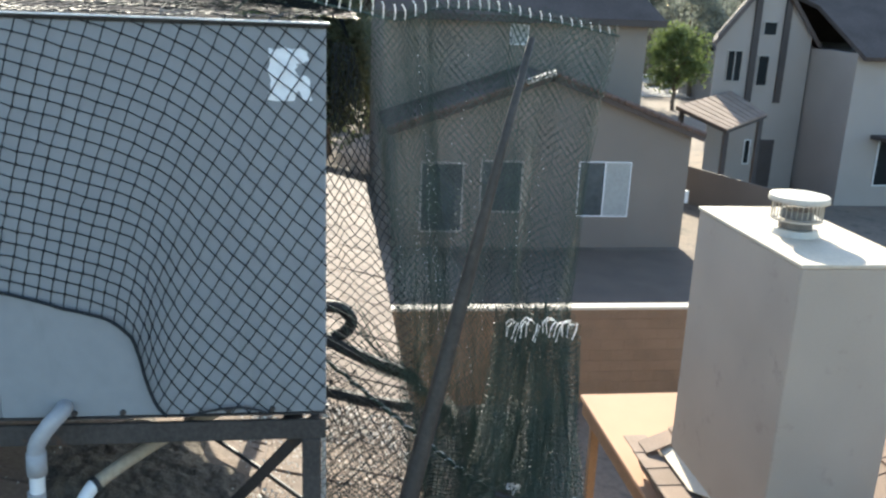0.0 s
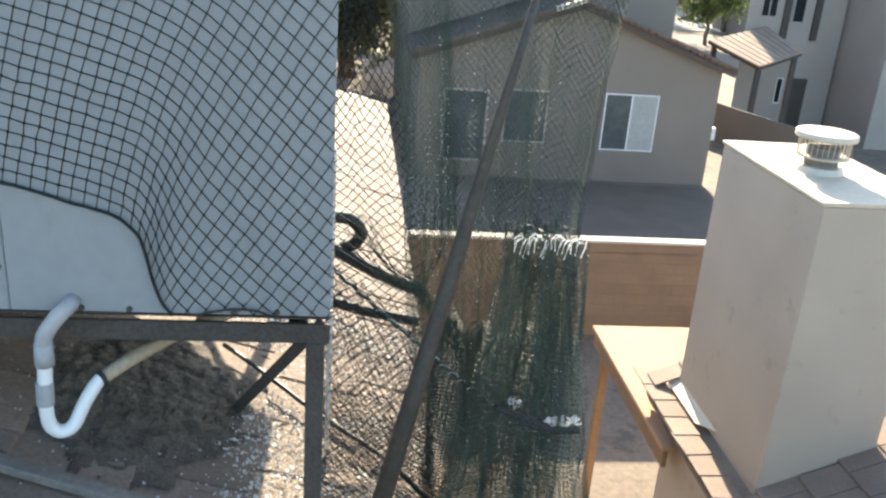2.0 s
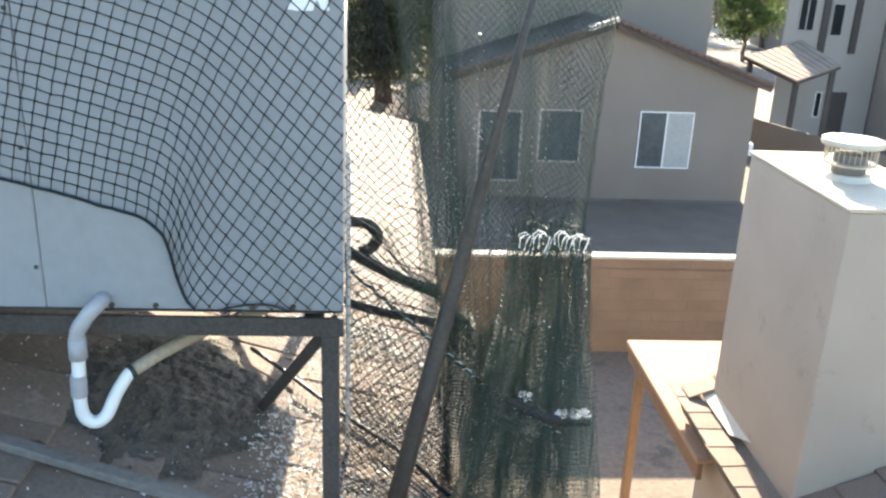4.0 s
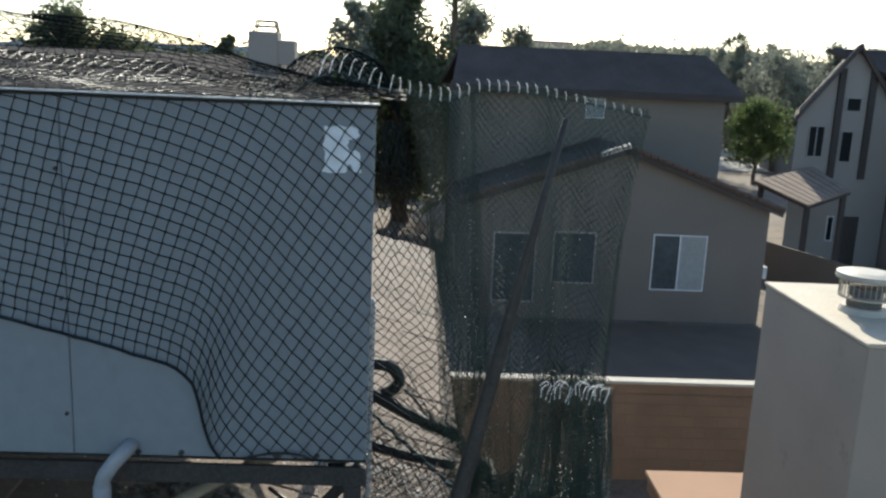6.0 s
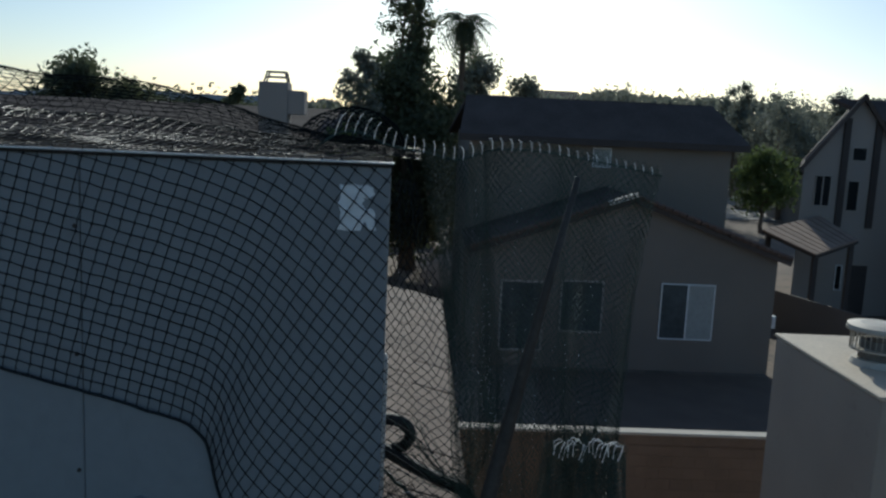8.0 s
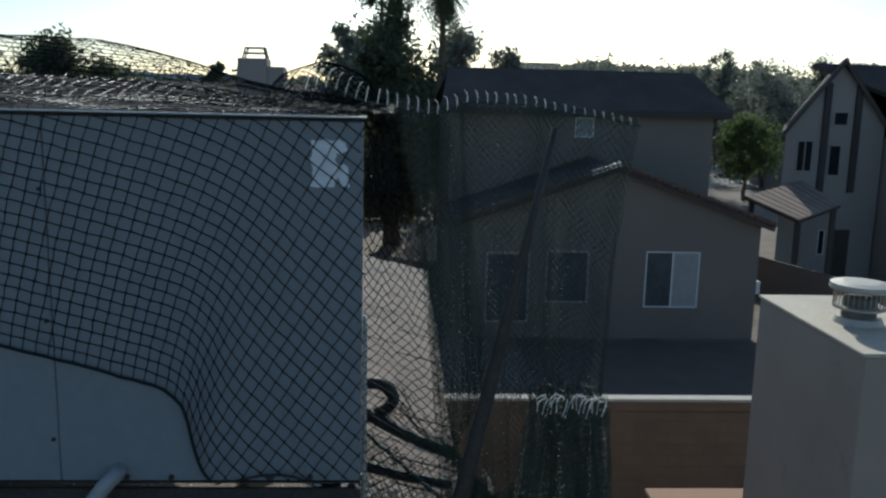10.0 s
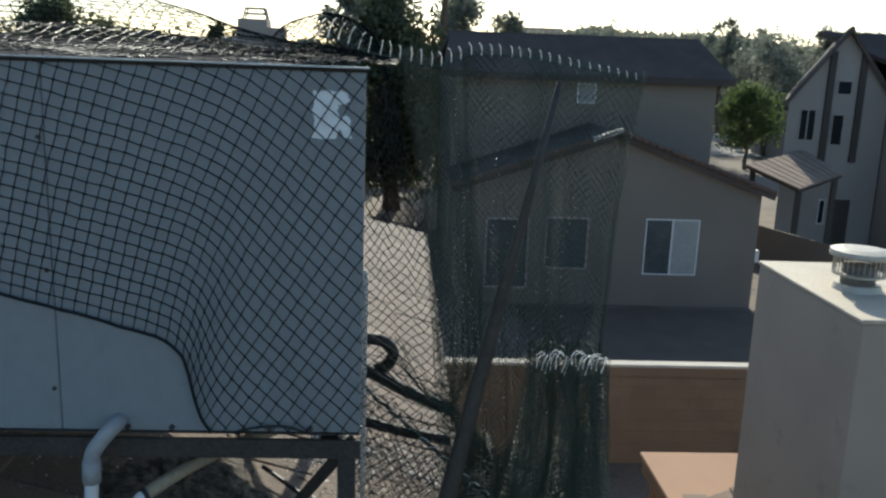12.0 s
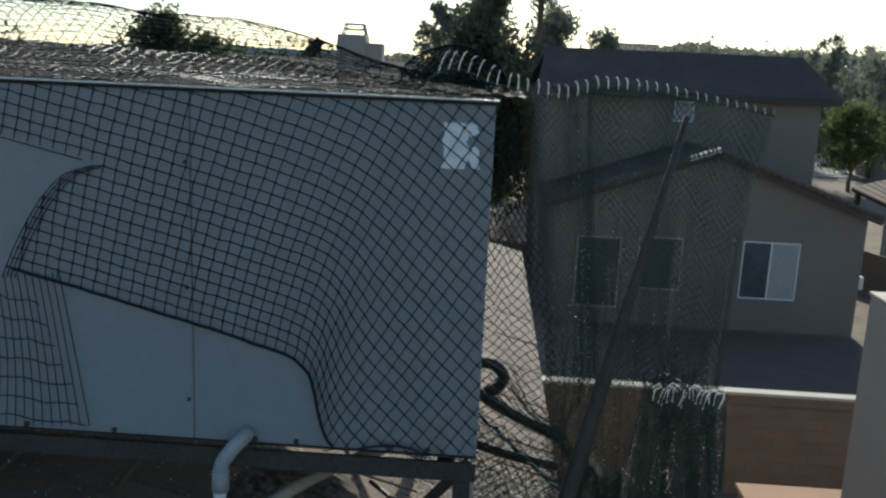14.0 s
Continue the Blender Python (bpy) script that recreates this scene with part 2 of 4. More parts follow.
def mesh_lines(fn, nu, nv, diamond=False, keep=None):
    """Cord lines of a net laid over the surface fn(u, v), u and v from 0 to 1; keep(p) cuts pieces out."""
    grid = [[Vector(fn(i / nu, j / nv)) for j in range(nv + 1)] for i in range(nu + 1)]
    raw = []
    if not diamond:
        raw += [[grid[i][j] for i in range(nu + 1)] for j in range(nv + 1)]
        raw += [[grid[i][j] for j in range(nv + 1)] for i in range(nu + 1)]
    else:
        for s in range(-nv, nu + 1):
            a = [grid[s + j][j] for j in range(nv + 1) if 0 <= s + j <= nu]
            b = [grid[s + nv - j][j] for j in range(nv + 1) if 0 <= s + nv - j <= nu]
            raw += [a, b]
    out = []
    for line in raw:
        run = []
        for p in line:
            if keep is None or keep(p):
                run.append(p)
            else:
                if len(run) > 1:
                    out.append(run)
                run = []
        if len(run) > 1:
            out.append(run)
    return out


def smooth_step(a, b, x):
    t = min(1.0, max(0.0, (x - a) / (b - a)))
    return t * t * (3 - 2 * t)


# ---------------------------------------------------------------- ground and far setting
GROUND = -1.2
bm = bmesh.new()
poly(bm, [(-900, -400, GROUND), (900, -400, GROUND), (900, 1600, GROUND), (-900, 1600, GROUND)])
tagged(part("ground", bm, M_DIRT), "dry tan desert soil and gravel around the houses", "ground", kind="structure")
bm = boxed(-60, 160, 78, 88, GROUND - 0.1, GROUND + 0.01)
tagged(part("road", bm, M_ROAD), "asphalt street beyond the houses, paled for its grazing sun sheen", "road", kind="structure")
# extra width of pale concrete brightens the sunlit street
bm = boxed(-60, 160, 66.5, 77.5, GROUND - 0.1, GROUND + 0.06)
tagged(part("pavement", bm, M_PAVE), "pale concrete pavement, widened to carry the street's sunlit brightness", "pavement", kind="structure")
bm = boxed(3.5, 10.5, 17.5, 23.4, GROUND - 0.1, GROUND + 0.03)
tagged(part("pavement_patio", bm, M_SLAB), "concrete patio slab darkened for the neighbouring house's shadow", "patio slab", kind="structure")

# hills on the horizon, their haze put into the colour
bm = bmesh.new()
prev = None
rnd = random.Random(4)
for i in range(61):
    x = -700 + i * 24
    h = 16 + 14 * noise.noise((x * 0.006, 0.3, 0)) + 5 * noise.noise((x * 0.03, 1.3, 0))
    h *= 1.0 if x < 150 else 0.45
    cur = (bm.verts.new((x, 900, GROUND)), bm.verts.new((x, 930, GROUND + max(3, h))), bm.verts.new((x, 990, GROUND)))
    if prev:
        bm.faces.new((prev[0], cur[0], cur[1], prev[1]))
        bm.faces.new((prev[1], cur[1], cur[2], prev[2]))
    prev = cur
tagged(part("backdrop", bm, M_HILL), "low hills on the horizon, haze put into their pale colour", "hills", kind="structure")


# ---------------------------------------------------------------- upper roof that carries the cooler
def upper_z(x):
    return 3.76 - 0.32 * x


EAVE_X, RIDGE_X, ROOF_Y0, ROOF_Y1 = 0.45, -1.95, -2.5, 9.6
upper = empty("roof_upper", "tan concrete tile roof fouled with bird droppings and debris", "roof", kind="structure")
bm = bmesh.new()
slab(bm, [(EAVE_X - 0.03, ROOF_Y0, upper_z(EAVE_X) - 0.04), (RIDGE_X, ROOF_Y0, upper_z(RIDGE_X) - 0.04), (RIDGE_X, ROOF_Y1, upper_z(RIDGE_X) - 0.04), (EAVE_X - 0.03, ROOF_Y1, upper_z(EAVE_X) - 0.04)], 0.12)
part("roof_deck", bm, M_UNDER, upper)
bm = bmesh.new()
slab(bm, [(RIDGE_X, ROOF_Y0, upper_z(RIDGE_X) - 0.04), (-6.5, ROOF_Y0, 3.2), (-6.5, ROOF_Y1, 3.2), (RIDGE_X, ROOF_Y1, upper_z(RIDGE_X) - 0.04)], 0.12)
part("roof_deck", bm, M_TILE, upper)
bm = boxed(EAVE_X - 0.06, EAVE_X - 0.03, ROOF_Y0, ROOF_Y1, upper_z(EAVE_X) - 0.24, upper_z(EAVE_X) - 0.045)
part("fascia", bm, M_WOOD, upper)
bm = boxed(-6.2, 0.1, ROOF_Y0 + 0.3, ROOF_Y1 - 0.3, GROUND, 3.1)
tagged(part("wall_upper_house", bm, M_STUCCO), "tan stucco walls of the two-storey house below the roof", "wall", kind="structure")


# ---------------------------------------------------------------- lower roof round the chimney
LX, LSLOPE = 3.08, 0.46


def lower_z(x):
    return 1.27 + LSLOPE * (x - LX)


LY0, LY1 = 1.0, 7.75
lower = empty("roof_lower", "clean tan concrete tile roof with mitred edge tiles", "roof", kind="structure")
bm = bmesh.new()
slab(bm, [(LX + 0.04, LY0, lower_z(LX + 0.04) - 0.04), (7.6, LY0, lower_z(7.6) - 0.04), (7.6, LY1, lower_z(7.6) - 0.04), (LX + 0.04, LY1, lower_z(LX + 0.04) - 0.04)], 0.12)
part("roof_deck", bm, M_UNDER, lower)
bm = boxed(3.25, 10, LY0 + 0.2, 7.42, GROUND, 1.1)
tagged(part("wall_lower_house", bm, M_STUCCO), "smooth tan stucco wall below the lower tile roof", "wall", kind="structure")
bm = boxed(7.5, 10, LY0 + 0.2, 7.42, 1.1, 3.28)
tagged(part("wall_lower_house_back", bm, M_STUCCO), "tan stucco wall closing the lower roof", "wall", kind="structure")

bm = bmesh.new()
slab(bm, [(7.3, LY0, 3.32), (10.2, LY0, 3.32), (10.2, LY1, 3.32), (7.3, LY1, 3.32)], 0.035)
part("roof_deck", bm, M_UNDER, lower)

# patio cover
patio = empty("patio_cover", "flat tan patio cover with brown timber edge and post", "patio cover", at=(4.5, 8.6, GROUND))
patio.location = (0, 0, 0)
part("roof_panel", boxed(3.06, 6.6, 7.0, 9.55, 1.05, 1.1, 0.008), M_PATIO, patio, "smooth tan roofing sheet")
part("fascia", boxed(3.09, 3.14, 7.03, 9.52, 0.86, 1.048, 0.004), M_WOOD, patio, "brown timber edge board")
part("fascia", boxed(3.14, 6.5, 9.44, 9.5, 0.86, 1.048, 0.004), M_WOOD, patio, "brown timber edge board")
for y in (7.6, 8.2, 8.8):
    part("rafter", boxed(3.14, 6.5, y, y + 0.05, 0.9, 1.048), M_WOOD, patio)
for px in (3.16, 6.3):
    part("post", boxed(px, px + 0.1, 9.3, 9.4, GROUND, 0.9, 0.006), M_WOOD, patio)
# slab's far edge shapes the sunlit patch, ending where the wall's shadow starts
tagged(part("sunlit_patch_slab", boxed(2.9, 7.0, 7.5, 8.95, GROUND - 0.05, GROUND + 0.04, 0.01), M_PAVE), "pale concrete slab cut to the sunlit patch under the patio cover", "patio slab", kind="structure")

# ---------------------------------------------------------------- chimney
chimney = empty("chimney", "square tan stucco chimney with metal top and round vent", "chimney")
CX0, CX1, CY0, CY1, CZ = 3.4, 4.32, 5.9, 7.67, 3.86
bm = boxed(CX0, CX1, CY0, CY1, 1.0, CZ - 0.03, 0.012)
part("shaft", bm, M_STUCCO, chimney)
bm = boxed(CX0 - 0.012, CX1 + 0.012, CY0 - 0.012, CY1 + 0.012, CZ - 0.03, CZ, 0.006)
part("top_plate", bm, M_CROWN, chimney, "sunlit pale sheet-metal chimney top")
VX, VY = 3.8, 6.75
bm = bmesh.new()
tube(bm, [(VX, VY, CZ), (VX, VY, CZ + 0.05)], [0.19, 0.17], 28)
part("flashing_collar", bm, M_CAP, chimney, smooth=False)
# flue's dark colour stands in for the shaded hollow below the cap
bm = bmesh.new()
tube(bm, [(VX, VY, CZ + 0.04), (VX, VY, CZ + 0.2)], 0.13, 28)
part("flue", bm, M_BATTEN, chimney, "round flue, darkened for the shaded hollow under the cap")
bm = bmesh.new()
for k in range(30):
    w = 2 * math.pi * k / 30
    block(bm, -0.004, 0.004, -0.002, 0.002, 0.0, 0.15, m=Matrix.Translation((VX + 0.195 * math.cos(w), VY + 0.195 * math.sin(w), CZ + 0.13)) @ Matrix.Rotation(w, 4, "Z"))
part("mesh_screen", bm, M_CAP, chimney, "fine wire screen under the cap")
bm = bmesh.new()
tube(bm, [(VX, VY, CZ + 0.12), (VX, VY, CZ + 0.135)], 0.2, 32)
part("screen_ring", bm, M_CAP, chimney)
bm = bmesh.new()
tube(bm, [(VX, VY, CZ + 0.27), (VX, VY, CZ + 0.285), (VX, VY, CZ + 0.315), (VX, VY, CZ + 0.33)], [0.232, 0.236, 0.23, 0.14], 36)
part("rain_cap", bm, M_CAP, chimney, "sunlit round sheet-metal cap")
bm = bmesh.new()
slab(bm, [(CX0 - 0.1, CY0 + 1.05, lower_z(CX0 - 0.1) + 0.03), (CX0 + 0.02, CY0 + 0.78, lower_z(CX0) + 0.05), (CX0 + 0.02, CY1 + 0.04, lower_z(CX0) + 0.05), (CX0 - 0.1, CY1 + 0.04, lower_z(CX0 - 0.1) + 0.03)], 0.006)
part("side_flashing", bm, M_FLASH, chimney, "pale cream metal flashing strip")

# ---------------------------------------------------------------- boundary wall
bw = empty("boundary_wall", "tan concrete block wall with pale coping between the yards", "garden wall", kind="structure")
WY, WTOP = 13.9, 0.6
part("core", boxed(-8, 13, WY + 0.005, WY + 0.17, GROUND - 0.2, WTOP - 0.05), M_MORTAR, bw)
part("coping", boxed(-8, 13, WY - 0.02, WY + 0.2, WTOP - 0.05, WTOP, 0.008), M_COPING, bw, "pale sunlit coping")


# ---------------------------------------------------------------- houses
def window_unit(parent, x0, x1, z0, z1, y, sliding=True, blind=False, frame_mat=None, f=0.035, glass=None):
    """A framed window in a wall that faces the camera at y."""
    w = part("window", boxed(x0, x1, y - 0.014, y - 0.004, z0, z1), glass or M_GLASS, parent, "dark window glass in a pale frame")
    fm = frame_mat or M_WHITE
    for a in ((x0 - f, x1 + f, z1, z1 + f), (x0 - f, x1 + f, z0 - f, z0), (x0 - f, x0, z0, z1), (x1, x1 + f, z0, z1)):
        part("window_frame", boxed(a[0], a[1], y - 0.05, y - 0.003, a[2], a[3], 0.006), fm, w)
    xm = (x0 + x1) / 2 if sliding else x0
    if sliding:
        part("mullion", boxed(xm - 0.022, xm + 0.022, y - 0.045, y - 0.015, z0, z1, 0.006), fm, w)
    if blind:
        part("pane", boxed(xm + 0.022, x1, y - 0.026, y - 0.0165, z0, z1), M_BLIND, w, "pane with a pale closed blind behind it")
    return w


def gable_roof(bm, x0, x1, y0, y1, ze, zr, over=0.35, thick=0.18, along="y", skew=0.0):
    """Two sloping slabs with the ridge along y or x."""
    if along == "y":
        xm = (x0 + x1) / 2
        k = (zr - ze) / (xm - x0)
        lo = ze - over * k
        slab(bm, [(x0 - over, y0 - over, lo), (xm, y0 - over, zr), (xm + skew, y1 + over, zr), (x0 - over + skew, y1 + over, lo)], thick)
        slab(bm, [(x1 + over, y0 - over, lo), (xm, y0 - over, zr), (xm + skew, y1 + over, zr), (x1 + over + skew, y1 + over, lo)], thick)
    else:
        ym = (y0 + y1) / 2
        k = (zr - ze) / (ym - y0)
        lo = ze - over * k
        slab(bm, [(x0 - over, y0 - over, lo), (x1 + over, y0 - over, lo), (x1 + over, ym, zr), (x0 - over, ym, zr)], thick)
        slab(bm, [(x0 - over, y1 + over, lo), (x1 + over, y1 + over, lo), (x1 + over, ym, zr), (x0 - over, ym, zr)], thick)
    return bm


def gable_wall(bm, x0, x1, y0, y1, z0, ze, zr, skew=0.0):
    xm = (x0 + x1) / 2
    f = [bm.verts.new(p) for p in ((x0, y0, z0), (x1, y0, z0), (x1, y0, ze), (xm, y0, zr), (x0, y0, ze))]
    b = [bm.verts.new(p) for p in ((x0 + skew, y1, z0), (x1 + skew, y1, z0), (x1 + skew, y1, ze), (xm + skew, y1, zr), (x0 + skew, y1, ze))]
    bm.faces.new(f)
    bm.faces.new(b[::-1])
    for i in range(5):
        j = (i + 1) % 5
        bm.faces.new((f[j], f[i], b[i], b[j]))
    return bm


# neighbouring house: low gable in front, two storeys behind
NY = 23.8
house = empty("neighbour_house", "grey-brown stucco house, low gable before two storeys", "house")
part("wall", gable_wall(bmesh.new(), 1.9, 10.35, NY, 27.45, GROUND, 2.2, 3.62), M_STUCCO_B, house)
bm = gable_roof(bmesh.new(), 1.9, 10.35, NY, 27.1, 2.24, 3.72, 0.3, 0.16)
gr = part("roof", bm, M_ROOFDARK, house, "brown tile gable roof")
bm = bmesh.new()
for s in (-1, 1):
    for i in range(22):
        t0, t1 = i / 22, (i + 0.9) / 22
        a = Vector((6.125 + s * 4.5 * t0, NY - 0.34, 3.76 - 1.58 * t0))
        b = Vector((6.125 + s * 4.5 * t1, NY - 0.34, 3.78 - 1.58 * t1))
        tube(bm, [a, b], 0.07, 6)
# added pale tiles, tilted to the sun, draw the glints beside the peak
for q in range(7):
    for r in range(2):
        cx = 6.1 - 0.115 * q
        cz = 3.80 - 1.58 / 4.5 * (6.125 - cx) - 0.075 * r
        slab_m = Matrix.Translation((cx, NY - 0.38 - 0.05 * r, cz + 0.04)) @ Matrix.Rotation(radians(-19.4), 4, "Y") @ Matrix.Rotation(radians(8), 4, "X")
        part("glint_tile", block(bmesh.new(), -0.045, 0.045, -0.09, 0.09, -0.012, 0.012, 0.003, slab_m), M_COPING, gr, "added pale tilted tile for the sun glints near the gable peak")
part("rake_tiles", bm, M_RAKE, gr, "brown edge tiles along the gable")
window_unit(house, 7.15, 8.62, -0.24, 1.3, NY, True, True, None, 0.035, M_GLASS_DUSTY)
window_unit(house, 2.66, 3.78, -0.7, 1.2, NY, False, False, M_PAVE, 0.06, M_GLASS_DUSTY)
window_unit(house, 4.34, 5.46, -0.12, 1.27, NY, False, False, M_PAVE, 0.05, M_GLASS_DUSTY)
part("meter_box", boxed(10.38, 10.55, NY + 0.2, NY + 0.5, 0.1, 0.45), M_WHITE, house)
part("wall", boxed(1.76, 10.1, 27.5, 35.5, GROUND, 5.2), M_STUCCO_B, house)
bm = bmesh.new()
hx0, hx1, hy0, hy1, he, hr = 1.41, 10.55, 27.1, 36.2, 5.18, 6.42
RY2 = hy0 + 2.3
for q in ([(hx0, hy0, he), (hx1, hy0, he), (hx1 - 0.55, RY2, hr), (hx0 + 0.3, RY2, hr)], [(hx0, hy1, he), (hx1, hy1, he), (hx1 - 0.55, RY2, hr), (hx0 + 0.3, RY2, hr)], [(hx1, hy0, he), (hx1, hy1, he), (hx1 - 0.55, RY2, hr)]):
    slab(bm, q, 0.15)
hr_roof = part("roof", bm, M_ROOFDARK, house, "dark brown tile hip roof")
bm = bmesh.new()
for i in range(26):
    x = hx0 + 0.3 + (hx1 - 0.85 - hx0) * i / 26
    tube(bm, [(x, RY2, hr - 0.045), (x + 0.3, RY2, hr - 0.035)], 0.055, 6)
part("ridge_tiles", bm, M_ROOFDARK, hr_roof)
window_unit(house, 5.71, 6.23, 4.33, 4.88, 27.5, False, True)
part("fascia", boxed(hx0, hx1, hy0 - 0.03, hy0, he - 0.2, he - 0.02), M_TRIM, house)

# house beyond the chimney, two storeys
rh = empty("corner_house", "pale stucco two-storey house with dark corner posts and gable", "house")
RY = 32.4
part("wall", gable_wall(bmesh.new(), 14.7, 18.5, RY, 41, GROUND, 4.75, 7.1, 4.2), M_STUCCO_C, rh)
part("roof", gable_roof(bmesh.new(), 14.7, 18.5, RY, 41, 4.78, 7.22, 0.3, 0.14, "y", 4.2), M_ROOFDARK, rh, "dark tile gable roof")
part("wall", boxed(18.6, 30, RY - 3.0, 41, GROUND, 4.3), M_STUCCO_C, rh)
bm = bmesh.new()
slab(bm, [(30, RY - 3.5, 4.2), (30, RY + 2.5, 7.1), (16.7, RY + 2.5, 7.1), (18.6, RY, 5.892), (18.6, RY - 3.5, 4.2)], 0.16)
slab(bm, [(18.3, RY + 8.5, 4.2), (30, RY + 8.5, 4.2), (30, RY + 2.5, 7.1), (18.3, RY + 2.5, 7.1)], 0.16)
part("roof", bm, M_ROOFDARK, rh, "dark tile main roof")
for px in (16.05, 17.25):
    part("corner_post", boxed(px, px + 0.24, RY - 0.12, RY - 0.009, 2.2, 6.3), M_TRIM, rh, "dark brown decorative upright")
window_unit(rh, 15.2, 15.75, 3.0, 4.1, RY, True, False, M_PAVE)
window_unit(rh, 16.45, 16.85, 2.85, 3.95, RY, False, False, M_PAVE)
window_unit(rh, 16.5, 17.0, 4.75, 5.2, RY, False, False, M_PAVE)
part("door", boxed(16.9, 17.55, RY - 0.05, RY - 0.003, GROUND, 0.75, 0.01), M_TRIM, rh, "dark front door")
window_unit(rh, 16.35, 16.55, -0.2, 0.7, RY, False)
part("window_canopy", boxed(19.6, 22.5, RY - 4.2, RY - 3.003, 1.3, 1.45, 0.01), M_TRIM, rh, "dark flat canopy")
window_unit(rh, 20.0, 21.8, -0.4, 1.2, RY - 3.0, True)
# porch with its own small tile roof
porch = empty("porch_roof", "small tan tile porch roof on dark posts", "porch")
PC = Vector((15.68, 29.69, 2.02))
A, B, C, D = Vector((12.85, 31.2, 2.07)), Vector((15.48, 32.3, 2.57)), PC, Vector((13.7, 28.6, 1.59))
part("deck", slab(bmesh.new(), [A, D, C, B], 0.1), M_TRIM, porch)
for i in range(9):
    t0, t1 = i / 9, (i + 0.86) / 9
    bm = bmesh.new()
    n = (B - A).cross(D - A).normalized()
    n = n if n.z > 0 else -n
    q = [A.lerp(B, t0) + n * 0.06, A.lerp(B, t1) + n * 0.06, D.lerp(C, t1) + n * 0.06, D.lerp(C, t0) + n * 0.06]
    slab(bm, q, 0.055)
    part("tile_row", bm, M_PORCH, porch)
for p in (D + Vector((0.1, 0.25, 0)), A + Vector((0.3, 0.1, 0)), C + Vector((-0.3, -0.1, 0))):
    part("post", boxed(p.x - 0.08, p.x + 0.08, p.y - 0.08, p.y + 0.08, GROUND, p.z - 0.06), M_TRIM, porch)
# side wall between the plots
sw = part("wall_side", slab(bmesh.new(), [(12.4, 31.5, 0.15), (12.4, 31.3, 0.15), (14.9, 24.0, 0.1), (14.9, 24.2, 0.1)], 1.4), M_STUCCO_B)
tagged(sw, "dark stucco side wall between the plots", "garden wall", kind="structure")

# house behind the cooler, with a broad chimney
lh = empty("rear_house", "dark low house roof with a broad stucco chimney", "house")
part("wall", boxed(-22, -3.0, 29, 38, GROUND, 4.6), M_STUCCO_B, lh)
part("roof", gable_roof(bmesh.new(), -22, -3.0, 28.8, 38.2, 4.6, 5.75, 0.4, 0.16, "x"), M_ROOFDARK, lh, "dark brown tile roof")
ch = part("chimney_shaft", boxed(-4.93, -4.02, 28.0, 28.9, GROUND, 6.5, 0.02), M_STUCCO_C, lh, "broad pale stucco chimney")
part("chimney_shoulder", boxed(-4.97, -3.5, 28.05, 28.85, 5.5, 6.26, 0.03), M_STUCCO_C, ch)
bm = bmesh.new()
for x0, x1 in ((-4.8, -4.7), (-4.06, -4.14)):
    for y in (28.2, 28.65):
        tube(bm, [(x0, y, 6.5), (x1, y, 6.82)], 0.03, 6)
for z, a, b in ((6.66, -4.75, -4.1), (6.82, -4.71, -4.13)):
    for y in (28.2, 28.65):
        tube(bm, [(a, y, z), (b, y, z)], 0.03, 6)
    for x in (a, b):
        tube(bm, [(x, 28.2, z), (x, 28.65, z)], 0.03, 6)
part("chimney_crown", bm, M_STUCCO_B, ch, "open metal cage on the chimney")
far_names = [(-19, 62, 9, 3.4, 5.0), (24, 95, 14, 3.0, 4.6), (44, 98, 12, 3.1, 4.7), (-38, 70, 12, 3.3, 4.9), (4, 110, 16, 3.2, 4.9), (70, 105, 16, 3.2, 4.9), (18, 116, 7, 8.6, 10.0), (33, 62, 8, 2.6, 3.9)]
for fx, fy, fw, fe, fr in far_names:
    fh = empty("distant_house", "distant low stucco house with a dark roof", "house", "distant houses")
    part("wall", boxed(fx - fw / 2, fx + fw / 2, fy, fy + 8, GROUND, fe), M_STUCCO_C, fh)
    part("roof", gable_roof(bmesh.new(), fx - fw / 2, fx + fw / 2, fy, fy + 8, fe, fr, 0.4, 0.2, "x"), M_ROOFDARK, fh)


# parked car beyond the roof edge
def parked_car(x, y, turn, mat, label):
    car = empty("parked_car", label, "car", at=(x, y, GROUND))
    car.rotation_euler = (0, 0, radians(turn))
    bm = bmesh.new()
    prof = [(-2.2, 0.3), (-2.25, 0.7), (-2.1, 0.95), (-1.3, 1.0), (1.0, 1.02), (2.0, 0.9), (2.2, 0.7), (2.2, 0.3)]
    l = [bm.verts.new((px, -0.88, pz)) for px, pz in prof]
    r = [bm.verts.new((px, 0.88, pz)) for px, pz in prof]
    bm.faces.new(l)
    bm.faces.new(r[::-1])
    for i in range(len(prof)):
        j = (i + 1) % len(prof)
        bm.faces.new((l[j], l[i], r[i], r[j]))
    part("body", bm, mat, car)
    bm = bmesh.new()
    prof = [(-1.9, 0.98), (-1.5, 1.55), (0.2, 1.58), (0.95, 1.0)]
    l = [bm.verts.new((px, -0.74, pz)) for px, pz in prof]
    r = [bm.verts.new((px, 0.74, pz)) for px, pz in prof]
    bm.faces.new(l)
    bm.faces.new(r[::-1])
    for i in range(4):
        j = (i + 1) % 4
        bm.faces.new((l[j], l[i], r[i], r[j]))
    part("cabin", bm, M_GLASS, car, "dark glazed cabin")
    for wx in (-1.4, 1.4):
        for wy in (-0.82, 0.82):
            bm = bmesh.new()
            tube(bm, [(wx, wy - 0.1, 0.32), (wx, wy + 0.1, 0.32)], 0.32, 16)
            part("wheel", bm, M_HOSE, car)


parked_car(-0.9, 46, 8, M_CAR, "dark parked car in a side drive")
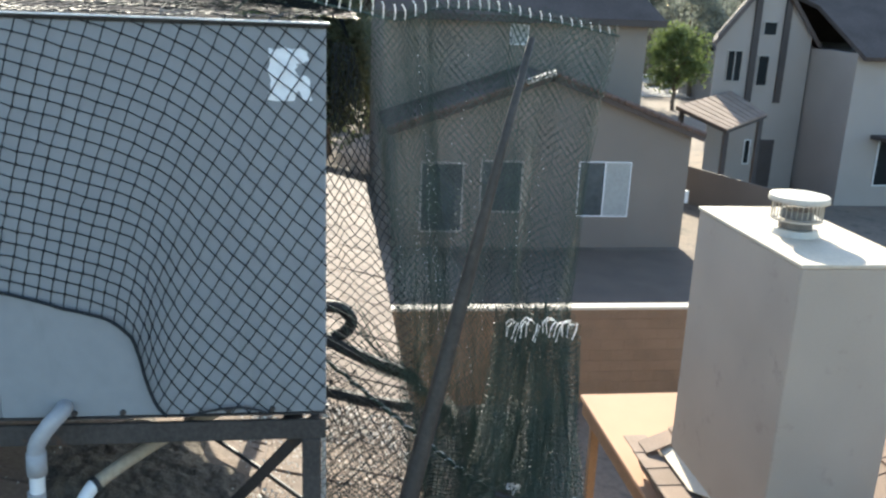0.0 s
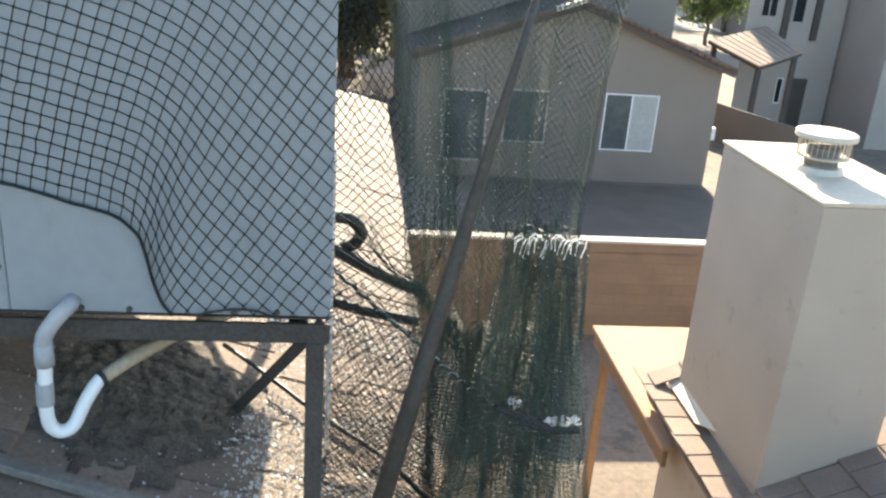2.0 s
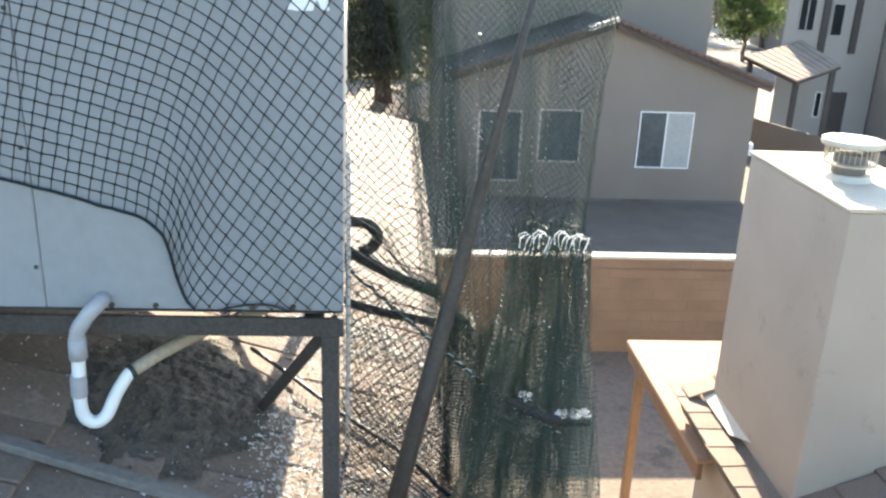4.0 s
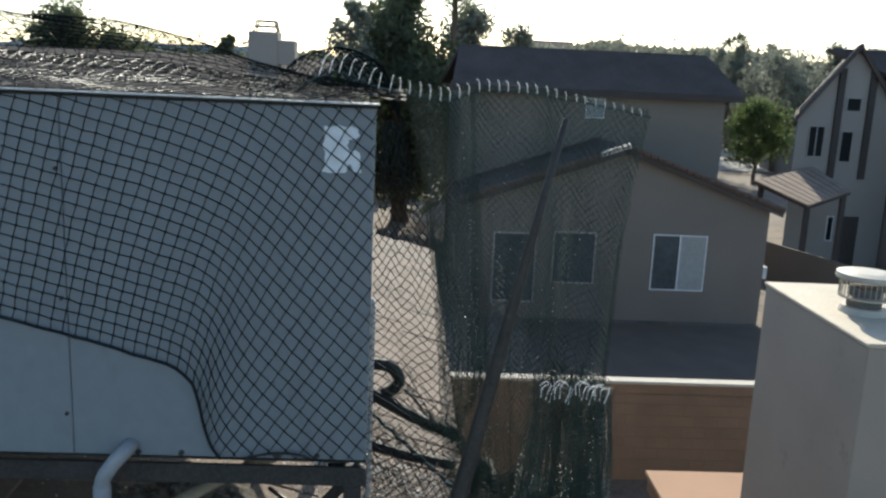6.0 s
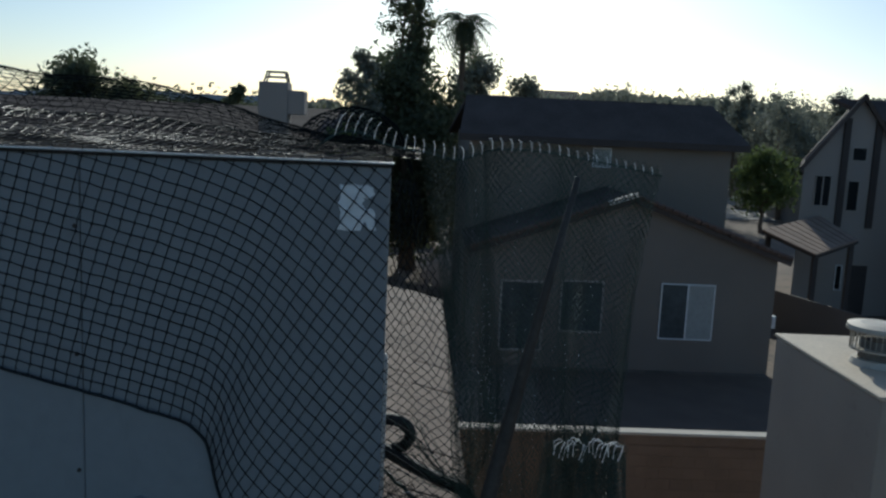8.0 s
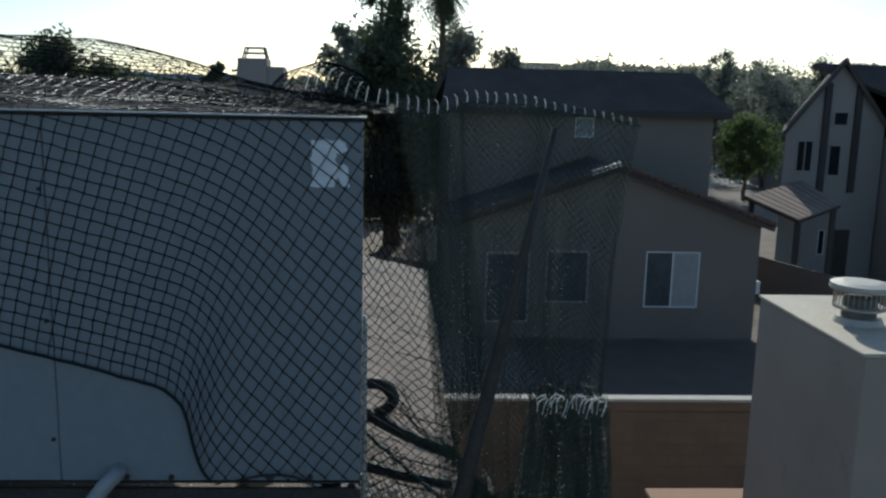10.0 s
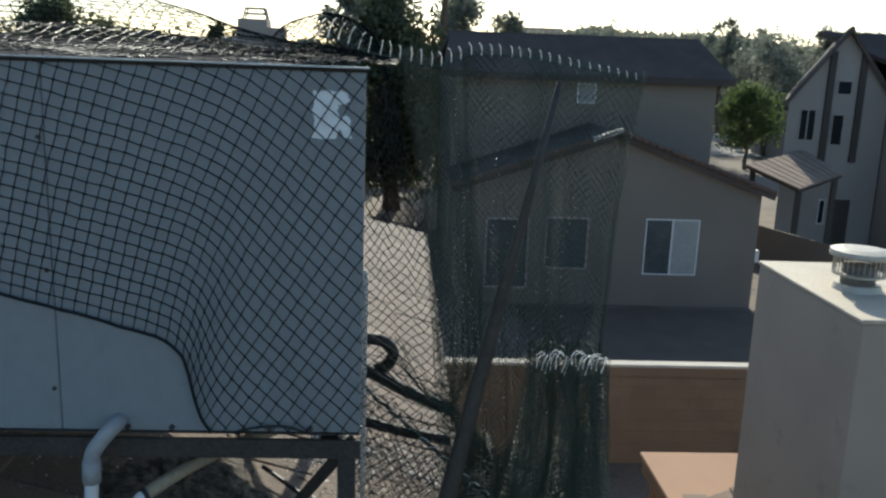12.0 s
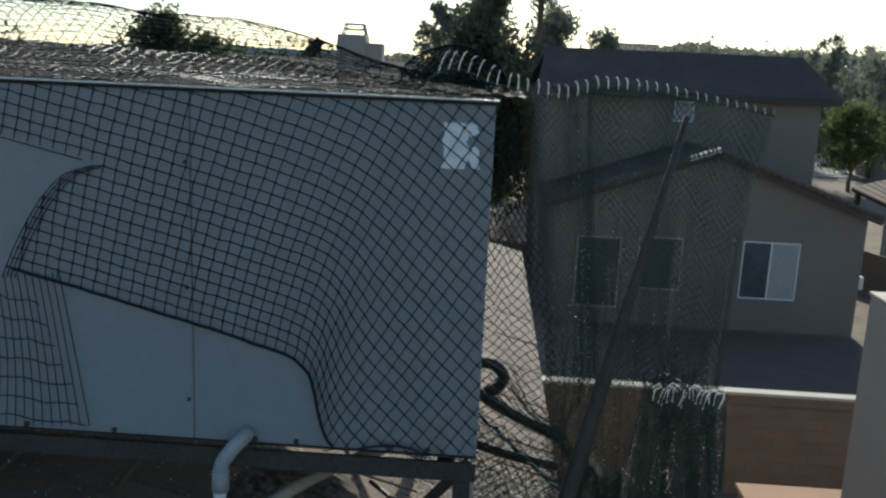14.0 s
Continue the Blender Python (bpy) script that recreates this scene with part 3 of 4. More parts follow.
parked_car(30.5, 76.0, 4, M_LID, "pale parked car on the street")


# ---------------------------------------------------------------- trees
def tree(x, y, top, radius, base, leaf, label, seed, n_leaf=2600, lobes=9, leaf_size=0.28, trunk=0.16, open_=0.55):
    """Tapered trunk and limbs, and a crown of many small leaf clumps round the limb ends."""
    rnd = random.Random(seed)
    t = empty("tree", label, "tree", at=(x, y, GROUND))
    h = top - GROUND
    hb = base - GROUND
    bm = bmesh.new()
    pts = [Vector((0, 0, -0.1))]
    for k in range(1, 6):
        pts.append(Vector((rnd.uniform(-0.12, 0.12) * k, rnd.uniform(-0.12, 0.12) * k, (hb + 0.35 * (h - hb)) * k / 5)))
    tube(bm, pts, [trunk * (1 - 0.13 * k) for k in range(6)], 8)
    centres = []
    for k in range(lobes):
        w = rnd.uniform(0, 2 * math.pi)
        f = (k + 0.5) / lobes
        zc = hb + (h - hb) * (0.12 + 0.78 * f)
        env = math.sin(math.pi * (0.14 + 0.68 * f)) ** 0.7
        rr = radius * env * rnd.uniform(0.2, 0.7)
        c = Vector((rr * math.cos(w), rr * math.sin(w), zc))
        centres.append((c, radius * rnd.uniform(0.42, 0.68) * (0.6 + 0.4 * env)))
        s = pts[min(5, 2 + k * 4 // lobes)]
        tube(bm, [s, s.lerp(c, 0.5) + Vector((0, 0, 0.15)), c], [trunk * 0.45, trunk * 0.25, trunk * 0.08], 5)
    part("trunk", bm, M_BARK, t)
    verts, faces = [], []
    for i in range(n_leaf):
        c, r = centres[rnd.randrange(lobes)]
        d = Vector((rnd.gauss(0, 1), rnd.gauss(0, 1), rnd.gauss(0, 0.85)))
        d.normalize()
        p = c + d * r * (rnd.random() ** open_) * (1 + 0.35 * noise.noise(d * 2.1 + c))
        s = leaf_size * rnd.uniform(0.5, 1.3)
        a = Vector((rnd.gauss(0, 1), rnd.gauss(0, 1), rnd.gauss(0, 1))).normalized()
        b = a.cross(Vector((rnd.gauss(0, 1), rnd.gauss(0, 1), rnd.gauss(0, 1)))).normalized()
        k = len(verts)
        verts += [p - a * s, p + b * s * 0.45, p + a * s, p - b * s * 0.45]
        faces.append((k, k + 1, k + 2, k + 3))
    me = bpy.data.meshes.new("crown")
    me.from_pydata([tuple(v) for v in verts], [], faces)
    me.materials.append(leaf)
    ob = new("crown", me)
    ob.parent = t
    return t


def palm(x, y, top, label, seed):
    rnd = random.Random(seed)
    t = empty("palm_tree", label, "palm", at=(x, y, GROUND))
    h = top - GROUND
    bm = bmesh.new()
    tube(bm, [(0, 0, -0.1), (0.05, 0, h * 0.5), (0.12, 0, h)], [0.24, 0.17, 0.15], 8)
    part("trunk", bm, M_BARK, t)
    bm = bmesh.new()
    for k in range(140):
        w = rnd.uniform(0, 2 * math.pi)
        up = rnd.uniform(-1.35, 0.75)
        ln = rnd.uniform(1.4, 2.1) * (0.8 if up < -0.5 else 1)
        pts = []
        for i in range(7):
            f = i / 6
            pts.append(Vector((0.12 + ln * f * math.cos(w) * math.cos(up * 0.8), ln * f * math.sin(w) * math.cos(up * 0.8), h + ln * f * math.sin(up) - 1.0 * f * f * ln * 0.7)))
        for i in range(1, 6):
            d = (pts[i + 1] - pts[i]).normalized()
            side = d.cross(Vector((0, 0, 1))).normalized()
            for s in (-1, 1):
                for q in range(2):
                    o = pts[i].lerp(pts[i + 1], q * 0.5)
                    e = o + (side * s * 0.38 + d * 0.25 + Vector((0, 0, -0.22))) * (1 - 0.1 * i)
                    poly(bm, [o, o + d * 0.07, e])
    part("fronds", bm, M_LEAF, t)
    return t


tree(0.0, 38.5, 8.6, 3.0, -0.6, M_LEAF, "large dense dark tree beside the two-storey house", 3, 26000, 34, 0.15, 0.3, 0.55)
tree(-0.38, 38.8, 12.0, 1.6, 7.2, M_LEAF, "tall open dark tree beside the house", 5, 4200, 20, 0.12, 0.2, 1.0)
tree(-2.3, 34, 8.6, 1.0, 2.5, M_LEAF_HAZED, "slender grey-green tree with open crown", 6, 3600, 16, 0.12, 0.12, 1.0)
tree(-2.7, 29.5, 5.4, 1.3, 0.0, M_LEAF_LIGHT, "yellow-green bush beside the rear house", 15, 3600, 14, 0.12, 0.12, 0.7)
palm(2.15, 45, 10.6, "tall fan palm with a skirt of hanging fronds", 7)
tree(4.0, 60, 9.9, 2.1, 5.5, M_LEAF_HAZED, "grey-green tree seen over the roof ridge", 8, 3600, 18, 0.2, 0.2, 0.8)
tree(7.2, 60, 8.7, 1.5, 5.5, M_LEAF_HAZED, "small grey-green tree seen over the roof ridge", 9, 2200, 14, 0.18, 0.16, 0.8)
tree(-15.6, 40, 7.7, 2.0, 3.2, M_LEAF, "round dark tree behind the rear house", 10, 6000, 20, 0.15, 0.18, 0.6)
tree(-13.0, 40, 6.7, 1.7, 3.0, M_LEAF, "low dark bush behind the rear house", 11, 4000, 18, 0.15, 0.16, 0.6)
tree(-9.5, 46, 7.0, 0.9, 4.0, M_LEAF, "small dark tree behind the rear house", 12, 900, 6, 0.2, 0.14, 0.7)
tree(23.75, 58, 4.6, 2.3, 0.3, M_LEAF_LIGHT, "olive green street tree in the sun", 13, 8000, 12, 0.13, 0.16, 0.75)
rnd = random.Random(21)
for i in range(34):
    bx = 6 + i * 2.6 + rnd.uniform(-1, 1)
    by = rnd.uniform(66, 96)
    bt = 7.1 + rnd.uniform(-0.7, 0.7) + 0.9
    tree(bx, by, bt, rnd.uniform(3.0, 4.4), -0.8, M_LEAF_HAZED, "grey-green tree in the far row, haze mixed into its leaf colour", 30 + i, 6000, 18, 0.17, 0.2, 0.85)
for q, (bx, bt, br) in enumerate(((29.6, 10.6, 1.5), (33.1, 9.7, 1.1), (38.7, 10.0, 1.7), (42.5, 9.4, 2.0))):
    tree(bx, 80, bt, br, 3.0, M_LEAF_HAZED, "open grey-green tree rising over the far row", 140 + q, 4200, 14, 0.15, 0.16, 1.0)
for i in range(18):
    bx = -50 + i * 2.8 + rnd.uniform(-1, 1)
    tree(bx, rnd.uniform(55, 75), 6.4 + rnd.uniform(-0.6, 0.7), rnd.uniform(2.4, 3.6), -0.8, M_LEAF, "dark tree in the far row", 70 + i, 2400, 16, 0.24, 0.2, 0.85)

# far band shares the leaf colour that holds the haze
vs, fs = [], []
for i in range(48000):
    x = rnd.uniform(-95, 150)
    crest = 5.2 + 1.6 * noise.noise((x * 0.09, 0.5, 0)) + 0.9 * noise.noise((x * 0.31, 2.5, 0)) + (4.0 if x > 12 else 0.7)
    z = GROUND + (crest - GROUND) * rnd.random() ** 0.6
    p = Vector((x, 104 + rnd.uniform(-3, 3), z + rnd.uniform(-0.2, 0.25)))
    a = Vector((rnd.gauss(0, 1), rnd.gauss(0, 0.5), rnd.gauss(0, 1))).normalized() * rnd.uniform(0.18, 0.42)
    b = a.cross(Vector((rnd.gauss(0, 0.4), 1, rnd.gauss(0, 0.4)))).normalized() * rnd.uniform(0.2, 0.4)
    q = len(vs)
    vs += [p - a, p + b, p + a, p - b]
    fs.append((q, q + 1, q + 2, q + 3))
me = bpy.data.meshes.new("far_woods")
me.from_pydata([tuple(v) for v in vs], [], fs)
me.materials.append(M_LEAF_HAZED)
tagged(new("far_woods", me), "band of grey-green trees along the horizon, paled for haze", "woods", kind="stuff")

# ---------------------------------------------------------------- the rooftop cooler on its stand
BX0, BX1, BY0, BY1, BZ0, BZ1 = -1.75, 0.06, 2.55, 4.55, 4.5, 5.49
cooler = empty("rooftop_air_unit", "grey sheet-metal rooftop air-conditioning unit draped in netting", "air conditioner")
SEAM = -0.755
part("side_panel", boxed(BX0, SEAM - 0.0008, BY0, BY0 + 0.03, BZ0, BZ1, 0.003), M_METAL, cooler)
part("side_panel", boxed(SEAM + 0.0008, BX1, BY0, BY0 + 0.03, BZ0, BZ1, 0.003), M_METAL, cooler)
def tapered(bm, x0, x1, y0, y1, z0, z1, inset, bevel):
    """A box whose far right corner is drawn in."""
    block(bm, x0, x1, y0, y1, z0, z1, bevel)
    for v in bm.verts:
        if v.co.x > (x0 + x1) / 2:
            v.co.x -= inset * (v.co.y - y0) / (y1 - y0)
    return bm


part("cabinet", tapered(bmesh.new(), BX0 + 0.003, BX1 - 0.003, BY0 + 0.031, 2.92, BZ0 + 0.003, BZ1, 0.012, 0.004), M_METAL, cooler)
part("rear_cabinet", tapered(bmesh.new(), BX0 + 0.003, BX1 - 0.016, 2.922, BY1, BZ0 + 0.003, 5.22, 0.075, 0.004), M_METAL, cooler)
part("lid", tapered(bmesh.new(), BX0 - 0.012, BX1 + 0.006, BY0 - 0.012, 2.93, BZ1, BZ1 + 0.008, 0.012, 0.003), M_GRIME, cooler, "grimy sheet-metal lid")
part("lid_flange", boxed(BX0 - 0.014, BX1 + 0.008, BY0 - 0.016, BY0 + 0.03, BZ1 + 0.0085, BZ1 + 0.0125, 0.001), M_LID, cooler, "bright bent edge of the lid")
part("base_rail", boxed(BX0, BX1, BY0 - 0.006, BY0 + 0.03, BZ0 - 0.004, BZ0 - 0.001), M_STEEL, cooler)
for bx in (-1.55, -1.25, -0.99, -0.577, -0.458, -0.19, -0.08):
    bm = bmesh.new()
    tube(bm, [(bx, BY0 - 0.008, BZ0 + 0.012), (bx, BY0 + 0.002, BZ0 + 0.012)], 0.008, 6)
    part("screw", bm, M_STEEL, cooler)
for z in (4.62, 4.95, 5.3):
    bm = bmesh.new()
    tube(bm, [(SEAM - 0.014, BY0 - 0.005, z), (SEAM - 0.014, BY0 + 0.002, z)], 0.006, 6)
    part("screw", bm, M_STEEL, cooler)
# torn paper: full height along one side, ragged lobes on the other
rnd = random.Random(8)
torn = [(0.0, 0.0), (0.3, 0.0), (0.62, 0.0), (0.66, 0.16), (0.72, 0.2), (0.8, 0.03), (1.0, 0.02), (0.95, 0.2), (0.98, 0.36), (0.86, 0.5), (0.76, 0.44), (0.68, 0.5), (0.62, 0.58), (0.68, 0.64), (0.66, 0.7), (0.8, 0.7), (0.94, 0.76), (0.9, 0.92), (0.72, 1.0), (0.55, 0.95), (0.4, 1.0), (0.16, 0.94), (0.04, 0.98), (0.06, 0.7), (0.0, 0.55), (0.08, 0.4), (0.06, 0.25)]
edge_pts = []
for q, (a, b) in enumerate(torn):
    c, d = torn[(q + 1) % len(torn)]
    for f in (0, 0.33, 0.66):
        edge_pts.append((a + (c - a) * f + rnd.uniform(-0.015, 0.015), b + (d - b) * f + rnd.uniform(-0.015, 0.015)))
bm = bmesh.new()
face = bm.faces.new([bm.verts.new((-0.078 + 0.104 * a, BY0 - 0.0012, 5.318 + 0.126 * b)) for a, b in edge_pts])
ex = bmesh.ops.extrude_face_region(bm, geom=[face])
bmesh.ops.translate(bm, verts=[v for v in ex["geom"] if isinstance(v, bmesh.types.BMVert)], vec=(0, -0.0014, 0))
bmesh.ops.recalc_face_normals(bm, faces=bm.faces)
part("label", bm, M_LABEL, cooler, "torn faded paper label")

bm = bmesh.new()
tube(bm, curve_points([(-0.29, BY0 - 0.012, BZ0 + 0.002), (-0.25, BY0 - 0.02, BZ0 + 0.016), (-0.2, BY0 - 0.022, BZ0 + 0.026), (-0.14, BY0 - 0.02, BZ0 + 0.024), (-0.09, BY0 - 0.012, BZ0 + 0.004)], 5), 0.0035, 6)
part("cable", bm, M_HOSE, cooler, "thin black cable arched along the foot")

stand = empty("equipment_stand", "dark weathered steel stand under the air unit", "stand")
for y in (2.56, 4.4):
    part("beam", boxed(BX0 - 0.1, BX1 if y < 3 else -0.1, y, y + 0.014, 4.415, 4.472, 0.002), M_STEEL, stand)
    part("beam_flange", boxed(BX0 - 0.1, BX1 if y < 3 else -0.1, y + 0.014, y + 0.055, 4.415, 4.421), M_STEEL, stand)
for x in (-1.7, -0.004):
    part("cross_beam", boxed(x - 0.05, x, 2.575, 4.4, 4.418, 4.468, 0.003), M_STEEL, stand)
    for y in (2.56, 4.4):
        x = -0.16 if (x > -1 and y > 3) else x
        part("leg", boxed(x, x + 0.05, y, y + 0.05, upper_z(x) - 0.02, 4.414, 0.003), M_STEEL, stand)
        part("foot_plate", slab(bmesh.new(), [(x - 0.05, y - 0.05, upper_z(x - 0.05) + 0.04), (x + 0.1, y - 0.05, upper_z(x + 0.1) + 0.04), (x + 0.1, y + 0.1, upper_z(x + 0.1) + 0.04), (x - 0.05, y + 0.1, upper_z(x - 0.05) + 0.04)], 0.01), M_UNDER, stand)
bm = bmesh.new()
tube(bm, [(-0.18, 4.42, 4.42), (-0.8, 4.42, 4.02)], 0.025, 4)
part("brace", bm, M_STEEL, stand)
bm = bmesh.new()
tube(bm, [(0.03, 2.64, 4.43), (-0.26, 3.1, 3.88)], 0.025, 4)
part("brace", bm, M_STEEL, stand)

# condensate drain with its trap
drain = empty("condensate_drain", "white plastic condensate pipe with a bent trap", "drain pipe")
pts = curve_points([(-0.6, 2.55, 4.53), (-0.6, 2.515, 4.53), (-0.625, 2.497, 4.505), (-0.655, 2.49, 4.46), (-0.66, 2.49, 4.43)], 5)
bm = bmesh.new()
tube(bm, pts, 0.0215, 12)
tube(bm, [(-0.66, 2.49, 4.435), (-0.662, 2.49, 4.375)], 0.0245, 12)
part("elbow", bm, M_PVC_GREY, drain, "grey pipe elbow", True)
bm = bmesh.new()
tube(bm, curve_points([(-0.662, 2.49, 4.38), (-0.667, 2.49, 4.3), (-0.67, 2.49, 4.235), (-0.665, 2.495, 4.19), (-0.64, 2.5, 4.17), (-0.61, 2.51, 4.185), (-0.585, 2.53, 4.24), (-0.555, 2.55, 4.29), (-0.54, 2.56, 4.302)], 5), 0.0185, 12)
part("trap", bm, M_PVC, drain, "white plastic trap bend", True)
bm = bmesh.new()
tube(bm, [(-0.668, 2.49, 4.325), (-0.67, 2.49, 4.26)], 0.0225, 12)
part("coupling", bm, M_PVC_GREY, drain, "grey coupling sleeve")
bm = bmesh.new()
tube(bm, curve_points([(-0.545, 2.555, 4.3), (-0.47, 2.64, 4.325), (-0.36, 2.8, 4.33), (-0.2, 3.05, 4.3)], 5), 0.019, 10)
part("wrapped_pipe", bm, M_FOAM, drain, "tan wrapped pipe run", True)
bm = bmesh.new()
tube(bm, [(-0.548, 2.552, 4.3), (-0.54, 2.56, 4.303)], 0.0225, 12)
part("clamp", bm, M_HOSE, drain)

# white riser behind the unit's corner
bm = bmesh.new()
tube(bm, [(0.052, 2.98, upper_z(0.052) + 0.01), (0.052, 2.98, 4.83), (0.05, 2.985, 4.86)], [0.008, 0.008, 0.006], 10)
tagged(part("riser_pipe", bm, M_PVC, None, "", True), "thin white plastic pipe upright beside the air unit", "pipe")

# flexible conduit behind the unit
cond = empty("flexible_conduit", "black flexible conduit looped beside the air unit", "conduit")
bm = bmesh.new()
tube(bm, curve_points([(0.0, 3.2, 4.55), (0.06, 3.2, 4.56), (0.115, 3.21, 4.545), (0.145, 3.22, 4.5), (0.125, 3.23, 4.455), (0.08, 3.23, 4.435), (0.02, 3.2, 4.42), (-0.03, 3.2, 4.38)], 6), 0.022, 10)
part("loop", bm, M_HOSE, cond, smooth=True)
pipe2 = empty("loose_pipe", "dark pipes lying across the roof edge", "pipe")
for a, b, r in (((0.0, 3.22, 4.47), (0.36, 3.2, 4.295), 0.023), ((-0.06, 3.24, 4.27), (0.36, 3.22, 4.17), 0.021)):
    bm = bmesh.new()
    tube(bm, curve_points([a, Vector(a).lerp(Vector(b), 0.5) + Vector((0, 0, -0.012)), b], 5), r, 8)
    part("pipe", bm, M_HOSE, pipe2)

# loose batten on the shaded tiles
batten = empty("loose_batten", "weathered grey timber batten lying on the tiles", "batten")
bm = bmesh.new()
e0, e1 = Vector((-1.5, 2.56, upper_z(-1.5) + 0.05)), Vector((-0.12, 2.475, upper_z(-0.12) + 0.05))
side = (e1 - e0).cross(Vector((0.3, 0, 1))).normalized() * 0.026
slab(bm, [e0 - side, e1 - side, e1 + side, e0 + side], 0.026)
bmesh.ops.bevel(bm, geom=list(bm.edges), offset=0.004, segments=1, affect="EDGES")
part("board", bm, M_BATTEN, batten)

# leaning pole
pole = empty("leaning_pole", "weathered grey pole leaning against the hung netting", "pole")
bm = bmesh.new()
PT, PB = Vector((0.58, 2.664, 5.48)), Vector((0.2, 2.648, upper_z(0.2)))
tube(bm, [PT, PT.lerp(PB, 0.2), PT.lerp(PB, 0.45), PT.lerp(PB, 0.7), PB], [0.0085, 0.013, 0.022, 0.028, 0.031], 12)
part("shaft", bm, M_PIPEGREY, pole, smooth=True)

# ---------------------------------------------------------------- netting
# over the cabinet: rows that run level, then bend down past the middle
net = empty("bird_netting", "dark knotted bird netting draped over the air unit", "netting")
I_FIRST, I_LAST, K_LAST = -26, 34, 38


def net_knots(x0, z0):
    """Knots of a square net on the cabinet's face: level rows, a plunging bend over the hem, then turned to diamonds.
    Cord lengths and directions are wished for, and the knots settle where they suit all of them best."""
    ni, nk = I_LAST - I_FIRST + 1, K_LAST + 1

    def chain(n):
        m = 2 * np.eye(n) - np.eye(n, k=1) - np.eye(n, k=-1)
        m[0, 0] = m[-1, -1] = 1
        return np.linalg.eigh(m)

    (wi, vi), (wk, vk) = chain(ni), chain(nk)
    weight = wi[:, None] + wk[None, :]
    weight[0, 0] = 1.0
    ii, kk = np.meshgrid(np.arange(I_FIRST, I_LAST + 1), np.arange(nk), indexing="ij")
    px, pz = x0 + 0.036 * ii + 0.008 * kk, z0 - 0.011 * ii + 0.032 * kk

    def angles(x, z):
        h = np.clip((z - 4.78) / 0.7, -0.4, 1.0)
        xb, w = -0.405 + 0.14 * h, 0.022 + 0.06 * np.clip(h, 0, 1)
        bend = 1 / (1 + np.exp(-(x - xb) / w))
        t = np.clip((0.62 - h) / 0.67, 0, 1)
        plunge = np.exp(-((x - xb - 0.03) / 0.085) ** 2) * t * t * (3 - 2 * t)
        lean = 1 / (1 + np.exp(-(x - xb - 0.02) / (w * 1.1)))
        return np.radians(-12.6 - 29.0 * bend - 28.0 * plunge), np.radians(79.0 - 28.0 * lean + 8.0 * plunge), bend

    for turn in range(14):
        row, _, f = angles((px[1:] + px[:-1]) / 2, (pz[1:] + pz[:-1]) / 2)
        _, col, g = angles((px[:, 1:] + px[:, :-1]) / 2, (pz[:, 1:] + pz[:, :-1]) / 2)
        lr, lc = 0.0375 + 0.002 * f, 0.0318 + 0.0055 * g
        out = []
        for dr, dc in ((lr * np.cos(row), lc * np.cos(col)), (lr * np.sin(row), lc * np.sin(col))):
            b = np.zeros((ni, nk))
            b[1:] += dr
            b[:-1] -= dr
            b[:, 1:] += dc
            b[:, :-1] -= dc
            out.append(vi @ ((vi.T @ b @ vk) / weight) @ vk.T)
        px = out[0] - out[0][-I_FIRST, 0] + x0
        pz = out[1] - out[1][-I_FIRST, 0] + z0
    return px, pz


def on_front(x, z):
    """Wrap a flat place on to the cabinet: front face, then back over the lid."""
    if z <= BZ1 + 0.01:
        return Vector((x, BY0 - 0.0065 - 0.004 * (noise.noise((x * 5, z * 5, 0)) + 0.5), z))
    over = z - BZ1 - 0.01
    return Vector((x, BY0 - 0.012 + over, BZ1 + 0.022 + 0.02 * noise.noise((x * 4, over * 6, 3)) + 0.03 * over))


def lobe_edge(z):
    """Where the turned-back edge of the netting lies beside the bare metal."""
    return -1.02 - 0.275 * ((5.28 - z) / 0.33) ** 0.5


def allowed(x, z):
    if z < BZ0 + 0.003 or x > BX1 + 0.004:
        return False
    if x < -0.9 and z < 5.285 - 0.225 * (x + 1.02):
        return z < 5.28 and x > lobe_edge(z)
    return True


def runs(points):
    out, run = [], []
    for x, z in points:
        if allowed(x, z):
            run.append(on_front(x, z))
        else:
            if len(run) > 1:
                out.append(run)
            run = []
    if len(run) > 1:
        out.append(run)
    return out


def between(pts, n=4):
    """A smooth line through knots, with places between them for clean ends."""
    return [(p.x, p.y) for p in curve_points([Vector((a, b, 0)) for a, b in pts], n)]


KX, KZ = net_knots(-0.9, 4.889)
rnd = random.Random(17)
KX += np.array([[rnd.gauss(0, 0.0009) for _ in range(KX.shape[1])] for _ in range(KX.shape[0])])
KZ += np.array([[rnd.gauss(0, 0.0009) for _ in range(KZ.shape[1])] for _ in range(KZ.shape[0])])
ROWS = [between(list(zip(KX[:, k], KZ[:, k]))) for k in range(K_LAST + 1)]
lines = []
for row in ROWS:
    lines += runs(row)
for i in range(KX.shape[0]):
    lines += runs(between(list(zip(KX[i], KZ[i]))))
knot_places = [(KX[i, k], KZ[i, k]) for i in range(KX.shape[0]) for k in range(K_LAST + 1)]
edge = [(lobe_edge(5.28 - 0.33 * q / 12), 5.28 - 0.33 * q / 12) for q in range(13)]
for s in (0.0, 0.012, 0.024, 0.036):
    lines.append([on_front(x + s, z) for x, z in edge])
lines.append([on_front(-1.75 + 0.05 * q, 5.285 - 0.225 * (-1.75 + 0.05 * q + 1.02)) for q in range(15)])
